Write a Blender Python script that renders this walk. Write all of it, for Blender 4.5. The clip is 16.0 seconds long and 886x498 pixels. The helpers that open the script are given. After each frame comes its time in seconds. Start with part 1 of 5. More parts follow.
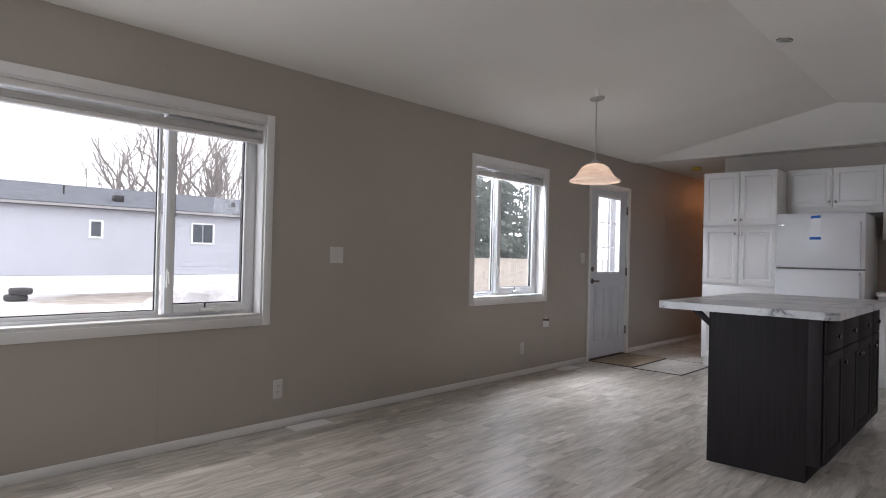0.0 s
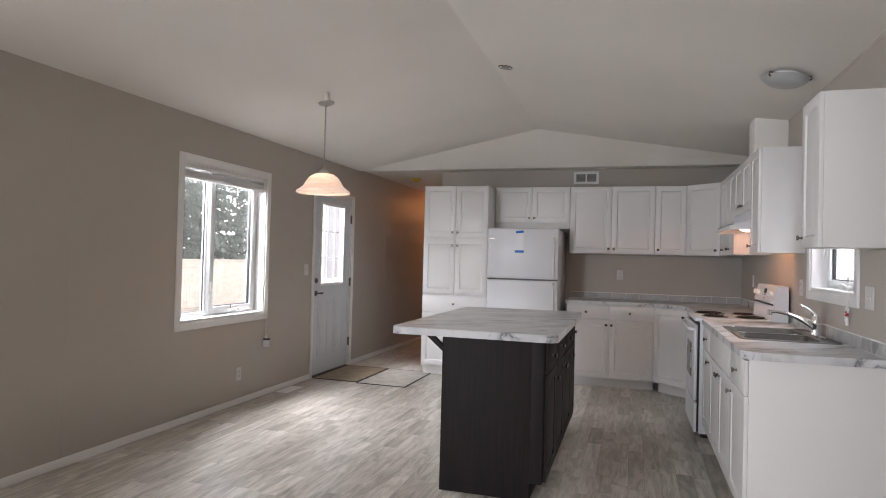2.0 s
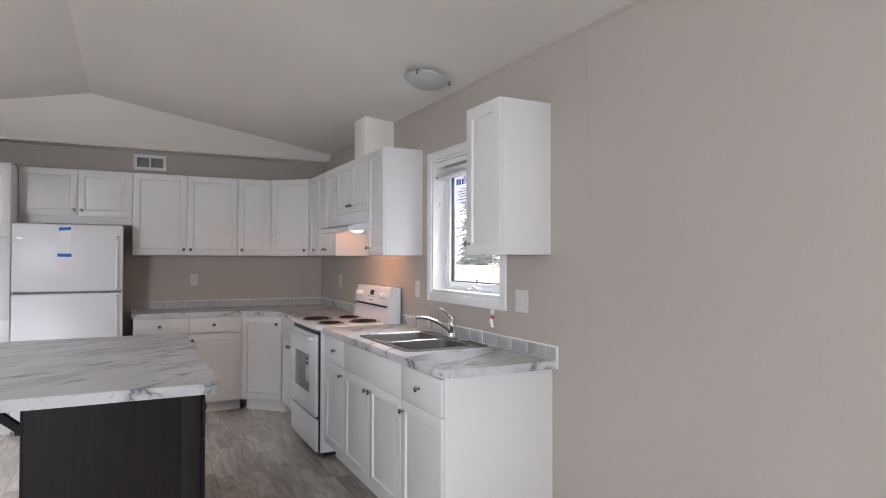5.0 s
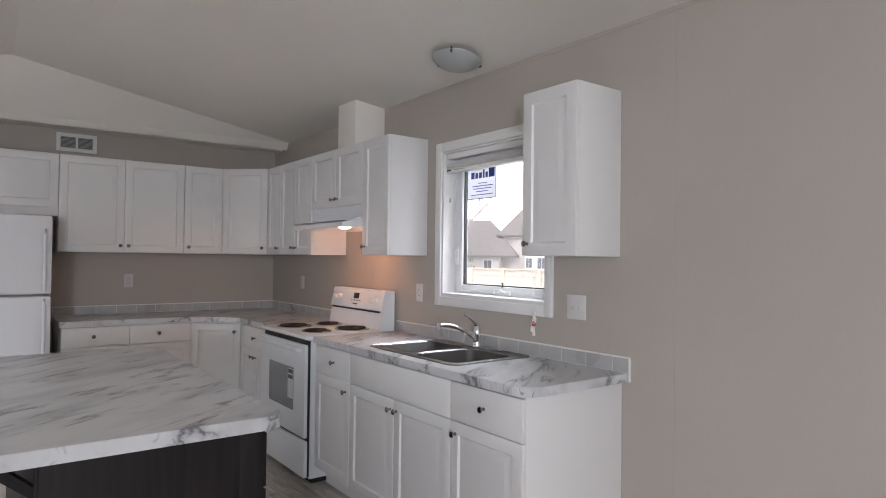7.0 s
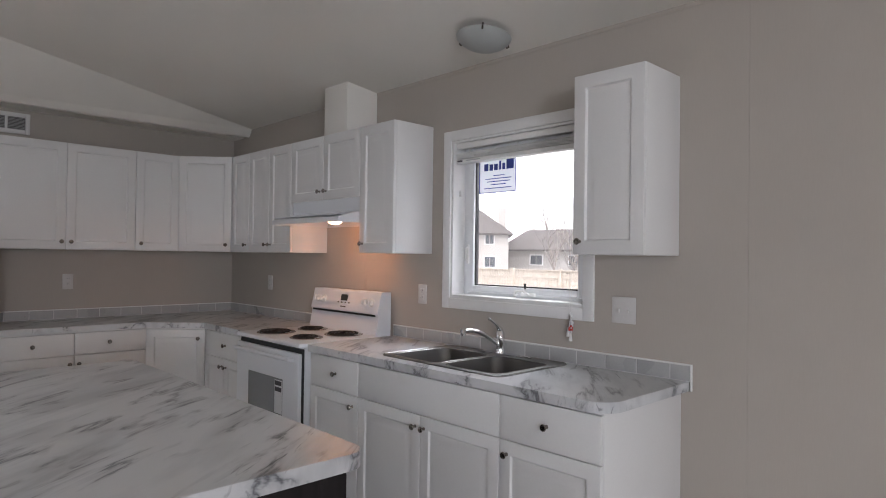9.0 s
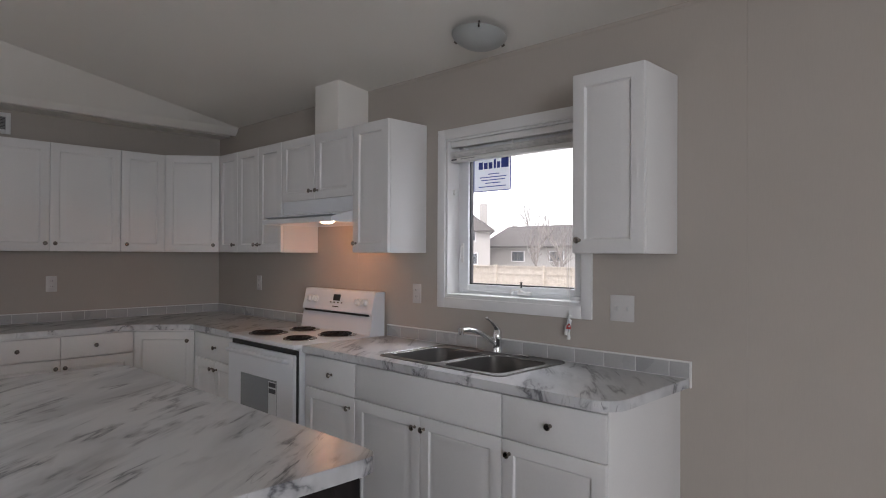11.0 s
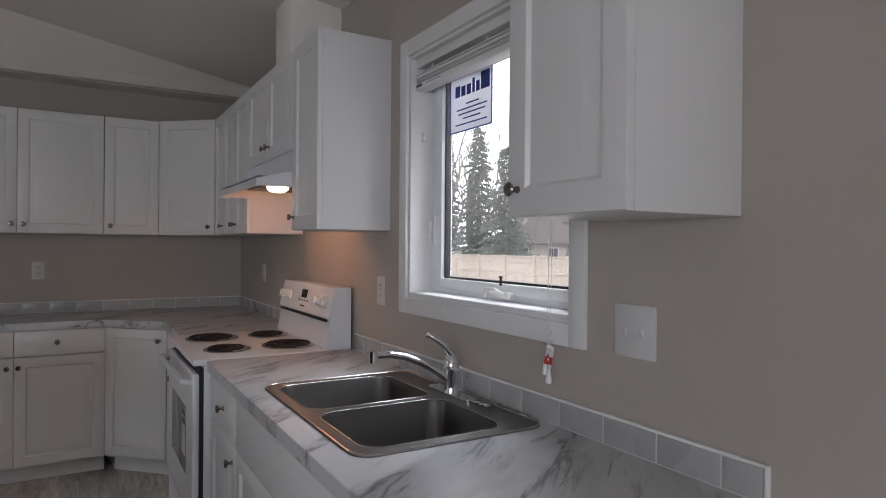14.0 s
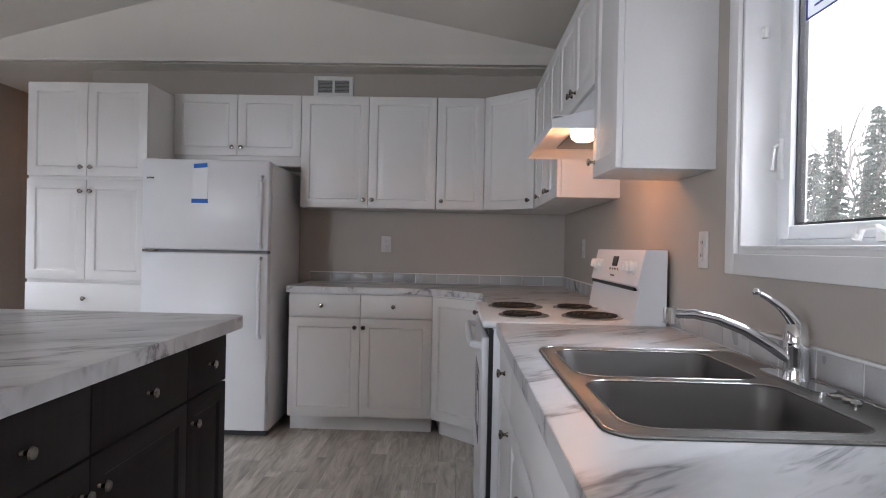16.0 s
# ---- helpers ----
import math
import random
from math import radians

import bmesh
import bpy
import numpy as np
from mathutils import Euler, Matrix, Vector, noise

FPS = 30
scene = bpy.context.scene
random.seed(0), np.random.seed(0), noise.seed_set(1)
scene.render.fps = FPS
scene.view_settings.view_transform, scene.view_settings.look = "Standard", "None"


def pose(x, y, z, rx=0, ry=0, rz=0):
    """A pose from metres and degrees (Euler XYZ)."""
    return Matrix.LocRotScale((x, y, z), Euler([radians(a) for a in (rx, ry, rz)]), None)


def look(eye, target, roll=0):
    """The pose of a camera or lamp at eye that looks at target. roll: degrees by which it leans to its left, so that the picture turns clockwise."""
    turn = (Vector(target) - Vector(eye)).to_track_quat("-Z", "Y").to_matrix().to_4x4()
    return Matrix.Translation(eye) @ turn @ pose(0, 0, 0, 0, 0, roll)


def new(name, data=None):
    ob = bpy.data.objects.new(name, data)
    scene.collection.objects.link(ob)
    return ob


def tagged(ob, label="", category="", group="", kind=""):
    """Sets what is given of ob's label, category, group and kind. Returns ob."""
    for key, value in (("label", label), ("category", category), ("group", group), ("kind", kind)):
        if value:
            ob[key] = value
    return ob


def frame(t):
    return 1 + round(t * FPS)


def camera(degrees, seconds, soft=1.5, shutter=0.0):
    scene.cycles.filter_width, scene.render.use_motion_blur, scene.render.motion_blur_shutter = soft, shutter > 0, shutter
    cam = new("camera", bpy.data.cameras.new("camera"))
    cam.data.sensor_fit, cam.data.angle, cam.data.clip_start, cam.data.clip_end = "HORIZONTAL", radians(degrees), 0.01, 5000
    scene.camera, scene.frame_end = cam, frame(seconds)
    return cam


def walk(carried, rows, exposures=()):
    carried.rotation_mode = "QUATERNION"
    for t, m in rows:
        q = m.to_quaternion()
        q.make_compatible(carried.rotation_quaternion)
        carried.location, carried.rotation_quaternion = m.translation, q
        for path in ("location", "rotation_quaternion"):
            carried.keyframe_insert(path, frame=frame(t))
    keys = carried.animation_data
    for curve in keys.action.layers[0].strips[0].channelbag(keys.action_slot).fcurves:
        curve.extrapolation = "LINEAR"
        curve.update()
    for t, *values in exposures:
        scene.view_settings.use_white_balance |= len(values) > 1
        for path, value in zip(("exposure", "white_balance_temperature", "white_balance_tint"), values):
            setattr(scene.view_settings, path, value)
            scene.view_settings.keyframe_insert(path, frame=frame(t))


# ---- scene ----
cam = camera(70.9, 16.0, soft=1.0)
PATH = [
    (0, (0.346, 0.349, 1.196), (-1.012, 1.817, 1.213), 1.4),
    (0.5, (0.341, 0.444, 1.232), (-0.972, 1.953, 1.248), 1.4),
    (1, (0.271, 0.579, 1.274), (-0.84, 2.242, 1.298), 1.5),
    (1.5, (0.154, 0.667, 1.316), (-0.749, 2.451, 1.345), 1.5),
    (2, (0.043, 0.69, 1.347), (-0.542, 2.603, 1.378), 1.5),
    (2.5, (-0.03, 0.803, 1.346), (-0.245, 2.791, 1.385), 1.2),
    (3, (-0.131, 0.967, 1.389), (0.0, 2.963, 1.427), 1.0),
    (3.5, (-0.317, 1.081, 1.413), (0.057, 3.045, 1.449), 1.0),
    (4, (-0.46, 1.203, 1.425), (0.188, 3.095, 1.462), 0.5),
    (6.5, (-0.994, 2.153, 1.434), (0.06, 3.853, 1.458), 0.6),
    (7, (-1.135, 2.301, 1.432), (0.059, 3.905, 1.463), 0.7),
    (7.5, (-1.241, 2.446, 1.435), (0.065, 3.96, 1.465), 0.6),
    (8, (-1.242, 2.642, 1.438), (0.11, 4.115, 1.463), 0.5),
    (8.5, (-1.291, 2.833, 1.43), (0.082, 4.287, 1.456), 0.7),
    (11, (-1.382, 2.963, 1.443), (0.053, 4.357, 1.46), 0.3),
    (11.5, (-1.255, 2.955, 1.433), (0.121, 4.407, 1.448), 0.3),
    (12, (-0.984, 3.032, 1.433), (0.354, 4.518, 1.442), 0.3),
    (12.5, (-0.666, 3.077, 1.413), (0.651, 4.582, 1.422), 0.3),
    (13, (-0.368, 3.172, 1.414), (0.851, 4.758, 1.415), 0.5),
    (13.5, (-0.093, 3.305, 1.409), (1.052, 4.945, 1.407), 0.6),
    (14, (0.125, 3.363, 1.388), (1.137, 5.089, 1.381), 0.5),
    (14.5, (0.318, 3.407, 1.352), (0.981, 5.294, 1.344), 0.8),
    (15, (0.384, 3.552, 1.301), (0.815, 5.505, 1.295), 1.5),
    (15.5, (0.404, 3.678, 1.232), (0.667, 5.66, 1.232), 1.6),
    (16, (0.419, 3.706, 1.199), (0.373, 5.705, 1.192), 1.2),
]

# exposure in stops along the walk
EXPOSURES = [(t, stops, kelvin, 17) for t, stops, kelvin in (
    (0.0, 0.25, 6330), (1.0, 0.28, 6430), (1.5, 0.55, 6650), (2.0, 0.72, 6700), (2.5, 0.94, 6560), (3.0, 1.10, 6550), (3.5, 1.08, 6500), (4.2, 1.04, 6500),
    (6.5, 0.74, 6530), (7.0, 0.68, 6530), (7.5, 0.51, 6520), (8.5, 0.44, 6520), (11.0, 0.10, 6550), (12.5, -0.08, 6480), (13.5, -0.22, 6450),
    (14.0, -0.10, 6450), (14.5, 0.30, 6450), (15.0, 0.68, 6380), (15.5, 0.70, 6350), (16.0, 0.61, 6340))]
walk(cam, [(t, look(eye, target, roll)) for t, eye, target, roll in PATH], EXPOSURES)

# ---------------------------------------------------------------- plan
LEFT, RIGHT, BACK, FRONT = -3.308, 1.195, 8.236, -2.6   # inner wall faces
HALL_X, HALL_END = -2.30, 12.2                          # hallway past the pantry
TOP_L, TOP_R, RIDGE_X, RIDGE_Z = 2.43, 2.505, -0.98, 2.788
GABLE_Y, HIP_Y, FLAT_Z = 7.95, 7.45, 2.45
GROUND_Z = -0.8
WALL_T = 0.15

# ---------------------------------------------------------------- world and lights
world = bpy.data.worlds.new("overcast_sky")
scene.world = world
world.use_nodes = True
wn, wl = world.node_tree.nodes, world.node_tree.links
sky = wn.new("ShaderNodeTexSky")
sky.sky_type = "NISHITA"
sky.sun_disc = False
sky.sun_elevation, sky.sun_rotation = radians(38), radians(200)
sky.air_density, sky.dust_density, sky.ozone_density = 1.0, 6.0, 0.3
haze = wn.new("ShaderNodeMixRGB")           # thin even cloud over the clear sky
haze.inputs["Fac"].default_value = 0.75
haze.inputs["Color2"].default_value = (18.0, 18.3, 18.8, 1)
wl.new(sky.outputs["Color"], haze.inputs["Color1"])
wl.new(haze.outputs["Color"], wn["Background"].inputs["Color"])
wn["Background"].inputs["Strength"].default_value = 0.15

sun = new("sun", bpy.data.lights.new("sun", "SUN"))
sun.data.energy, sun.data.angle, sun.data.color = 0.8, radians(25), (1.0, 0.97, 0.92)
sun.matrix_world = look((0, 0, 30), (14, 9, 0))


def area_lamp(name, m, w, h, power, color):
    data = bpy.data.lights.new(name, "AREA")
    data.shape, data.size, data.size_y, data.energy, data.color = "RECTANGLE", w, h, power, color
    ob = new(name, data)
    ob.matrix_world = m
    return ob


def bulb(name, at, power, radius, color):
    data = bpy.data.lights.new(name, "POINT")
    data.energy, data.shadow_soft_size, data.color = power, radius, color
    ob = new(name, data)
    ob.location = at
    return ob


DAY = (0.84, 0.93, 1.0)
WARM = (1.0, 0.62, 0.33)
# lamp added outside an unseen window opening behind the walker, to light the kitchen
area_lamp("unseen_side_fill", look((LEFT - 0.45, -2.05, 1.50), (-0.7, 5.5, 1.15)), 1.5, 1.2, 135, DAY)
# daylight of the wide living room window, set in its opening
area_lamp("wide_window_light", look((LEFT - 0.10, 0.73, 1.40), (RIGHT, 1.1, 1.35)), 0.60, 1.15, 8, DAY)
# the high sky that stands over the two kitchen-side windows
area_lamp("dining_window_light", look((-4.05, 5.20, 2.36), (-0.1, 7.3, 0.35)), 1.6, 0.44, 112, DAY)
area_lamp("sink_window_light", look((2.0, 4.99, 2.85), (-0.1, 6.3, 0.2)), 1.5, 0.95, 52, DAY)
# the sky over the glass of the entrance door
area_lamp("door_glass_light", look((-4.02, 6.85, 2.28), (-0.3, 7.25, 0.1)), 0.6, 0.34, 36, DAY)
bulb("pendant_light", (-2.24, 4.977, 1.915), 9, 0.028, (1.0, 0.56, 0.29))
bulb("hood_light", (0.913, 6.21, 1.612), 2.5, 0.035, (1.0, 0.41, 0.17))
bulb("hall_light", (-2.80, 11.1, 2.22), 5.0, 0.06, (1.0, 0.40, 0.15))

# ---------------------------------------------------------------- materials


class Mat:
    """A node material under construction."""

    def __init__(self, name, color, rough=0.5, metal=0.0):
        self.mat = bpy.data.materials.new(name)
        self.mat.use_nodes = True
        self.n, self.l = self.mat.node_tree.nodes, self.mat.node_tree.links
        self.b = self.n["Principled BSDF"]
        self.set("Base Color", (*color, 1))
        self.set("Roughness", rough)
        self.set("Metallic", metal)

    def set(self, key, value):
        self.b.inputs[key].default_value = value
        return self

    def node(self, kind, **inputs):
        nd = self.n.new(kind)
        for k, v in inputs.items():
            nd.inputs[k.replace("_", " ")].default_value = v
        return nd

    def coords(self, scale=(1, 1, 1), local=False, turn=(0, 0, 0)):
        if local:
            src = self.n.new("ShaderNodeTexCoord").outputs["Object"]
        else:
            src = self.n.new("ShaderNodeNewGeometry").outputs["Position"]
        mp = self.n.new("ShaderNodeMapping")
        mp.inputs["Scale"].default_value = scale
        mp.inputs["Rotation"].default_value = [radians(a) for a in turn]
        self.l.new(src, mp.inputs["Vector"])
        return mp.outputs["Vector"]

    def noise(self, vec, scale, detail=3.0, rough=0.5, distort=0.0):
        nd = self.node("ShaderNodeTexNoise", Scale=scale, Detail=detail, Roughness=rough, Distortion=distort)
        self.l.new(vec, nd.inputs["Vector"])
        return nd.outputs["Fac"]

    def ramp(self, fac, stops):
        nd = self.n.new("ShaderNodeValToRGB")
        el = nd.color_ramp.elements
        while len(el) < len(stops):
            el.new(0.5)
        for e, (p, c) in zip(el, stops):
            e.position, e.color = p, (*c, 1) if len(c) == 3 else c
        self.l.new(fac, nd.inputs["Fac"])
        return nd.outputs["Color"]

    def mix(self, kind, fac, a, b):
        nd = self.n.new("ShaderNodeMixRGB")
        nd.blend_type = kind
        for key, v in (("Fac", fac), ("Color1", a), ("Color2", b)):
            if hasattr(v, "links"):
                self.l.new(v, nd.inputs[key])
            else:
                nd.inputs[key].default_value = v if key == "Fac" else (*v, 1)
        return nd.outputs["Color"]

    def math(self, op, a, b):
        nd = self.n.new("ShaderNodeMath")
        nd.operation = op
        for i, v in enumerate((a, b)):
            if hasattr(v, "links"):
                self.l.new(v, nd.inputs[i])
            else:
                nd.inputs[i].default_value = v
        return nd.outputs[0]

    def span(self, fac, lo, hi):
        nd = self.node("ShaderNodeMapRange", To_Min=lo, To_Max=hi)
        self.l.new(fac, nd.inputs["Value"])
        return nd.outputs["Result"]

    def color(self, socket):
        self.l.new(socket, self.b.inputs["Base Color"])
        return self

    def rough(self, socket):
        self.l.new(socket, self.b.inputs["Roughness"])
        return self

    def bump(self, height, strength=0.2, dist=0.002):
        nd = self.node("ShaderNodeBump", Strength=strength, Distance=dist)
        self.l.new(height, nd.inputs["Height"])
        self.l.new(nd.outputs["Normal"], self.b.inputs["Normal"])
        return self


def speckled(name, color, rough, big=0.08, fine=0.05, metal=0.0, bump=0.1, fine_scale=120, big_scale=1.3, bump_dist=0.001):
    """A paint or plastic with faint blotches, fine grain and relief."""
    m = Mat(name, color, rough, metal)
    v = m.coords()
    a, b = m.noise(v, big_scale, 3), m.noise(v, fine_scale, 2)
    c = m.mix("MULTIPLY", 1.0, color, m.ramp(a, [(0.3, (1 - big,) * 3), (0.7, (1, 1, 1))]))
    c = m.mix("MULTIPLY", 1.0, c, m.ramp(b, [(0.3, (1 - fine,) * 3), (0.7, (1, 1, 1))]))
    m.color(c).rough(m.span(a, rough - 0.06, rough + 0.08)).bump(b, bump, bump_dist)
    return m.mat


def wallpaper():
    """Taupe vinyl-faced wall board with a faint linen grain."""
    m = Mat("taupe_vinyl_board", (0.40, 0.35, 0.315), 0.55)
    v = m.coords((1, 1, 1))
    fine = m.noise(m.coords((260, 260, 26)), 1.0, 2)
    big = m.noise(v, 0.9, 3)
    c = m.ramp(big, [(0.3, (0.426, 0.384, 0.341)), (0.7, (0.456, 0.412, 0.367))])
    c = m.mix("MULTIPLY", 1.0, c, m.ramp(fine, [(0.3, (0.975,) * 3), (0.7, (1, 1, 1))]))
    m.color(c).rough(m.span(big, 0.45, 0.6)).bump(fine, 0.05, 0.0006)
    return m.mat


def ceiling_paint():
    m = Mat("stippled_ceiling_paint", (0.80, 0.77, 0.72), 0.85)
    v = m.coords()
    fine, big = m.noise(v, 70, 4, 0.6), m.noise(v, 0.7, 2)
    m.color(m.ramp(big, [(0.3, (0.76, 0.73, 0.68)), (0.7, (0.82, 0.79, 0.74))])).bump(fine, 0.25, 0.004)
    return m.mat


def plank_vinyl(per_object):
    """Grey oak vinyl strips: a tone for each strip, grain along it, satin wear."""
    m = Mat("grey_oak_vinyl" if per_object else "grey_oak_vinyl_joined", (0.3, 0.28, 0.25), 0.3)
    if per_object:
        rnd = m.n.new("ShaderNodeObjectInfo").outputs["Random"]
    else:
        rnd = m.n.new("ShaderNodeNewGeometry").outputs["Random Per Island"]
    tone = m.ramp(rnd, [(0.0, (0.385, 0.348, 0.303)), (0.25, (0.465, 0.428, 0.380)), (0.7, (0.52, 0.482, 0.434)), (1.0, (0.60, 0.562, 0.513))])
    off = m.math("MULTIPLY", rnd, 37.0)
    pos = m.coords((1, 1, 1))
    shift = m.n.new("ShaderNodeCombineXYZ")
    m.l.new(off, shift.inputs["Y"])
    m.l.new(off, shift.inputs["X"])
    add = m.n.new("ShaderNodeVectorMath")
    add.operation = "ADD"
    m.l.new(pos, add.inputs[0])
    m.l.new(shift.outputs[0], add.inputs[1])

    def stretched(sx, sy):
        mp = m.n.new("ShaderNodeMapping")
        mp.inputs["Scale"].default_value = (sx, sy, 1)
        m.l.new(add.outputs[0], mp.inputs["Vector"])
        return mp.outputs["Vector"]
    grain = m.noise(stretched(75, 5.5), 1.0, 5, 0.62, 0.9)
    cloud = m.noise(stretched(14, 2.2), 1.0, 3, 0.58, 1.4)
    band = m.noise(stretched(30, 1.5), 1.0, 3, 0.55, 2.0)
    c = m.mix("MULTIPLY", 1.0, tone, m.ramp(grain, [(0.28, (0.84, 0.83, 0.815)), (0.60, (1.03, 1.03, 1.03))]))
    c = m.mix("MULTIPLY", 1.0, c, m.ramp(cloud, [(0.32, (0.60, 0.585, 0.56)), (0.62, (1.12, 1.12, 1.12))]))
    c = m.mix("MULTIPLY", 1.0, c, m.ramp(band, [(0.30, (0.74, 0.72, 0.69)), (0.46, (1, 1, 1))]))
    m.color(c).rough(m.span(cloud, 0.27, 0.40)).bump(grain, 0.12, 0.001)
    return m.mat


def marble_laminate():
    """White-grey laminate with slanting broken charcoal veins and grey smudges."""
    m = Mat("marble_laminate", (0.7, 0.7, 0.7), 0.16)
    turned = m.coords((1.0, 1.0, 1.0), turn=(0, 0, -38))

    def along(ax, ay, az, dx=0.0):
        mp = m.n.new("ShaderNodeMapping")
        mp.inputs["Scale"].default_value = (ax, ay, az)
        mp.inputs["Location"].default_value = (dx, dx * 0.7, 0)
        m.l.new(turned, mp.inputs["Vector"])
        return mp.outputs["Vector"]
    wide = m.noise(along(1.3, 5.0, 3.0), 1.0, 4, 0.55, 0.5)
    dash = m.noise(along(4.5, 42.0, 20.0, 3.1), 1.0, 4, 0.60, 1.2)
    a = m.noise(along(1.6, 8.0, 6.0, 5.3), 1.0, 5, 0.56, 0.5)
    cluster = m.noise(along(1.4, 3.4, 2.4, 1.3), 1.6, 2, 0.5, 0.4)
    patch = m.noise(along(3.0, 6.0, 5.0, 8.1), 1.3, 3)
    line_a = m.math("ABSOLUTE", m.math("SUBTRACT", a, 0.5), 0)
    streak = m.ramp(dash, [(0.57, (1, 1, 1)), (0.65, (0.66, 0.66, 0.67)), (0.72, (0.24, 0.24, 0.255))])
    vein = m.ramp(line_a, [(0.0, (0.24, 0.24, 0.255)), (0.008, (0.42, 0.42, 0.435)), (0.03, (0.80, 0.80, 0.81)), (0.08, (1, 1, 1))])
    smudge = m.ramp(wide, [(0.34, (0.70, 0.705, 0.715)), (0.54, (1, 1, 1))])
    mask = m.ramp(cluster, [(0.53, (0, 0, 0)), (0.62, (1, 1, 1))])
    broken = m.ramp(patch, [(0.45, (0, 0, 0)), (0.58, (1, 1, 1))])
    base = m.mix("MULTIPLY", 1.0, (0.61, 0.614, 0.622), smudge)
    base = m.mix("MULTIPLY", mask, base, streak)
    m.color(m.mix("MULTIPLY", broken, base, vein))
    m.set("Specular IOR Level", 0.34).rough(m.span(wide, 0.26, 0.34)).bump(m.noise(turned, 140, 2), 0.03, 0.0006)
    return m.mat


def brushed(name, color, rough, scale):
    m = Mat(name, color, rough, 1.0)
    g = m.noise(m.coords(scale), 1.0, 3)
    m.rough(m.span(g, rough - 0.07, rough + 0.1)).bump(g, 0.06, 0.0004)
    return m.mat


def glass(name, color=(1, 1, 1), veil=0.05):
    m = Mat(name, color, 0.0)
    m.set("Transmission Weight", 1.0).set("IOR", 1.45)
    film = m.n.new("ShaderNodeBsdfTranslucent")          # thin film on the pane that stands in for glare haze
    film.inputs["Color"].default_value = (0.9, 0.9, 0.9, 1)
    both = m.n.new("ShaderNodeMixShader")
    m.l.new(m.span(m.noise(m.coords(), 5.0, 3), veil * 0.4, veil), both.inputs[0])
    m.l.new(m.b.outputs[0], both.inputs[1])
    m.l.new(film.outputs[0], both.inputs[2])
    m.l.new(both.outputs[0], m.n["Material Output"].inputs["Surface"])
    return m.mat


def glow(name, color, strength, base=(0.9, 0.85, 0.78), rough=0.4):
    m = Mat(name, base, rough)
    m.set("Emission Color", (*color, 1)).set("Emission Strength", strength)
    return m.mat


def alabaster():
    """Clouded white glass that lets some of the bulb's light through."""
    m = Mat("alabaster_glass", (0.80, 0.72, 0.64), 0.22)
    v = m.coords((6, 6, 22))
    cloud = m.noise(v, 1.0, 4, 0.6, 1.0)
    col = m.ramp(cloud, [(0.3, (0.70, 0.60, 0.54)), (0.7, (0.90, 0.84, 0.80))])
    m.color(col)
    thru = m.n.new("ShaderNodeBsdfTranslucent")
    m.l.new(col, thru.inputs["Color"])
    both = m.n.new("ShaderNodeMixShader")
    both.inputs[0].default_value = 0.50
    m.set("Emission Color", (1.0, 0.80, 0.62, 1)).set("Emission Strength", 0.35)
    m.l.new(m.b.outputs[0], both.inputs[1])
    m.l.new(thru.outputs[0], both.inputs[2])
    m.l.new(both.outputs[0], m.n["Material Output"].inputs["Surface"])
    return m.mat


def espresso():
    m = Mat("espresso_wood", (0.022, 0.018, 0.017), 0.5)
    m.set("Specular IOR Level", 0.12)
    g = m.noise(m.coords((60, 60, 4)), 1.0, 4)
    m.color(m.ramp(g, [(0.3, (0.0165, 0.0139, 0.0142)), (0.7, (0.0235, 0.0199, 0.0203))])).rough(m.span(g, 0.52, 0.64)).bump(g, 0.08, 0.0008)
    return m.mat


def thin_paper():
    """Thin printing paper that lets part of the daylight behind it through."""
    mat = speckled("thin_paper", (0.76, 0.77, 0.80), 0.6, 0.05)
    nodes, links = mat.node_tree.nodes, mat.node_tree.links
    out = next(n for n in nodes if n.type == "OUTPUT_MATERIAL")
    face = next(n for n in nodes if n.type == "BSDF_PRINCIPLED")
    glow, both = nodes.new("ShaderNodeBsdfTranslucent"), nodes.new("ShaderNodeMixShader")
    glow.inputs["Color"].default_value = (0.80, 0.81, 0.85, 1)
    both.inputs[0].default_value = 0.5
    links.new(face.outputs[0], both.inputs[1])
    links.new(glow.outputs[0], both.inputs[2])
    links.new(both.outputs[0], out.inputs["Surface"])
    return mat


def shingle_mat(name, lo, hi):
    m = Mat(name, lo, 0.9)
    m.set("Specular IOR Level", 0.15)
    v = m.coords((2.2, 2.2, 5.0))
    g, f = m.noise(v, 1.6, 3), m.noise(m.coords(), 30, 2)
    c = m.ramp(g, [(0.3, lo), (0.7, hi)])
    m.color(m.mix("MULTIPLY", 1.0, c, m.ramp(f, [(0.3, (0.8,) * 3), (0.7, (1, 1, 1))]))).bump(f, 0.4, 0.01)
    return m.mat


def ground_mat():
    m = Mat("thawing_ground", (0.4, 0.37, 0.33), 0.9)
    v = m.coords()
    snow = m.ramp(m.noise(v, 0.16, 5, 0.6), [(0.47, (0, 0, 0)), (0.60, (1, 1, 1))])
    dirt = m.ramp(m.noise(v, 1.4, 5), [(0.3, (0.20, 0.175, 0.145)), (0.7, (0.36, 0.33, 0.29))])
    m.color(m.mix("MIX", snow, dirt, (0.62, 0.615, 0.62))).bump(m.noise(v, 6, 4), 0.5, 0.05)
    return m.mat


def mat_weave(name, lo, hi):
    m = Mat(name, lo, 0.95)
    v = m.coords((1, 1, 1))
    w = m.noise(m.coords((120, 400, 1)), 1.0, 2)
    g = m.noise(v, 9, 3)
    c = m.mix("MULTIPLY", 1.0, m.ramp(g, [(0.3, lo), (0.7, hi)]), m.ramp(w, [(0.3, (0.7,) * 3), (0.7, (1, 1, 1))]))
    m.color(c).bump(w, 0.5, 0.003)
    return m.mat


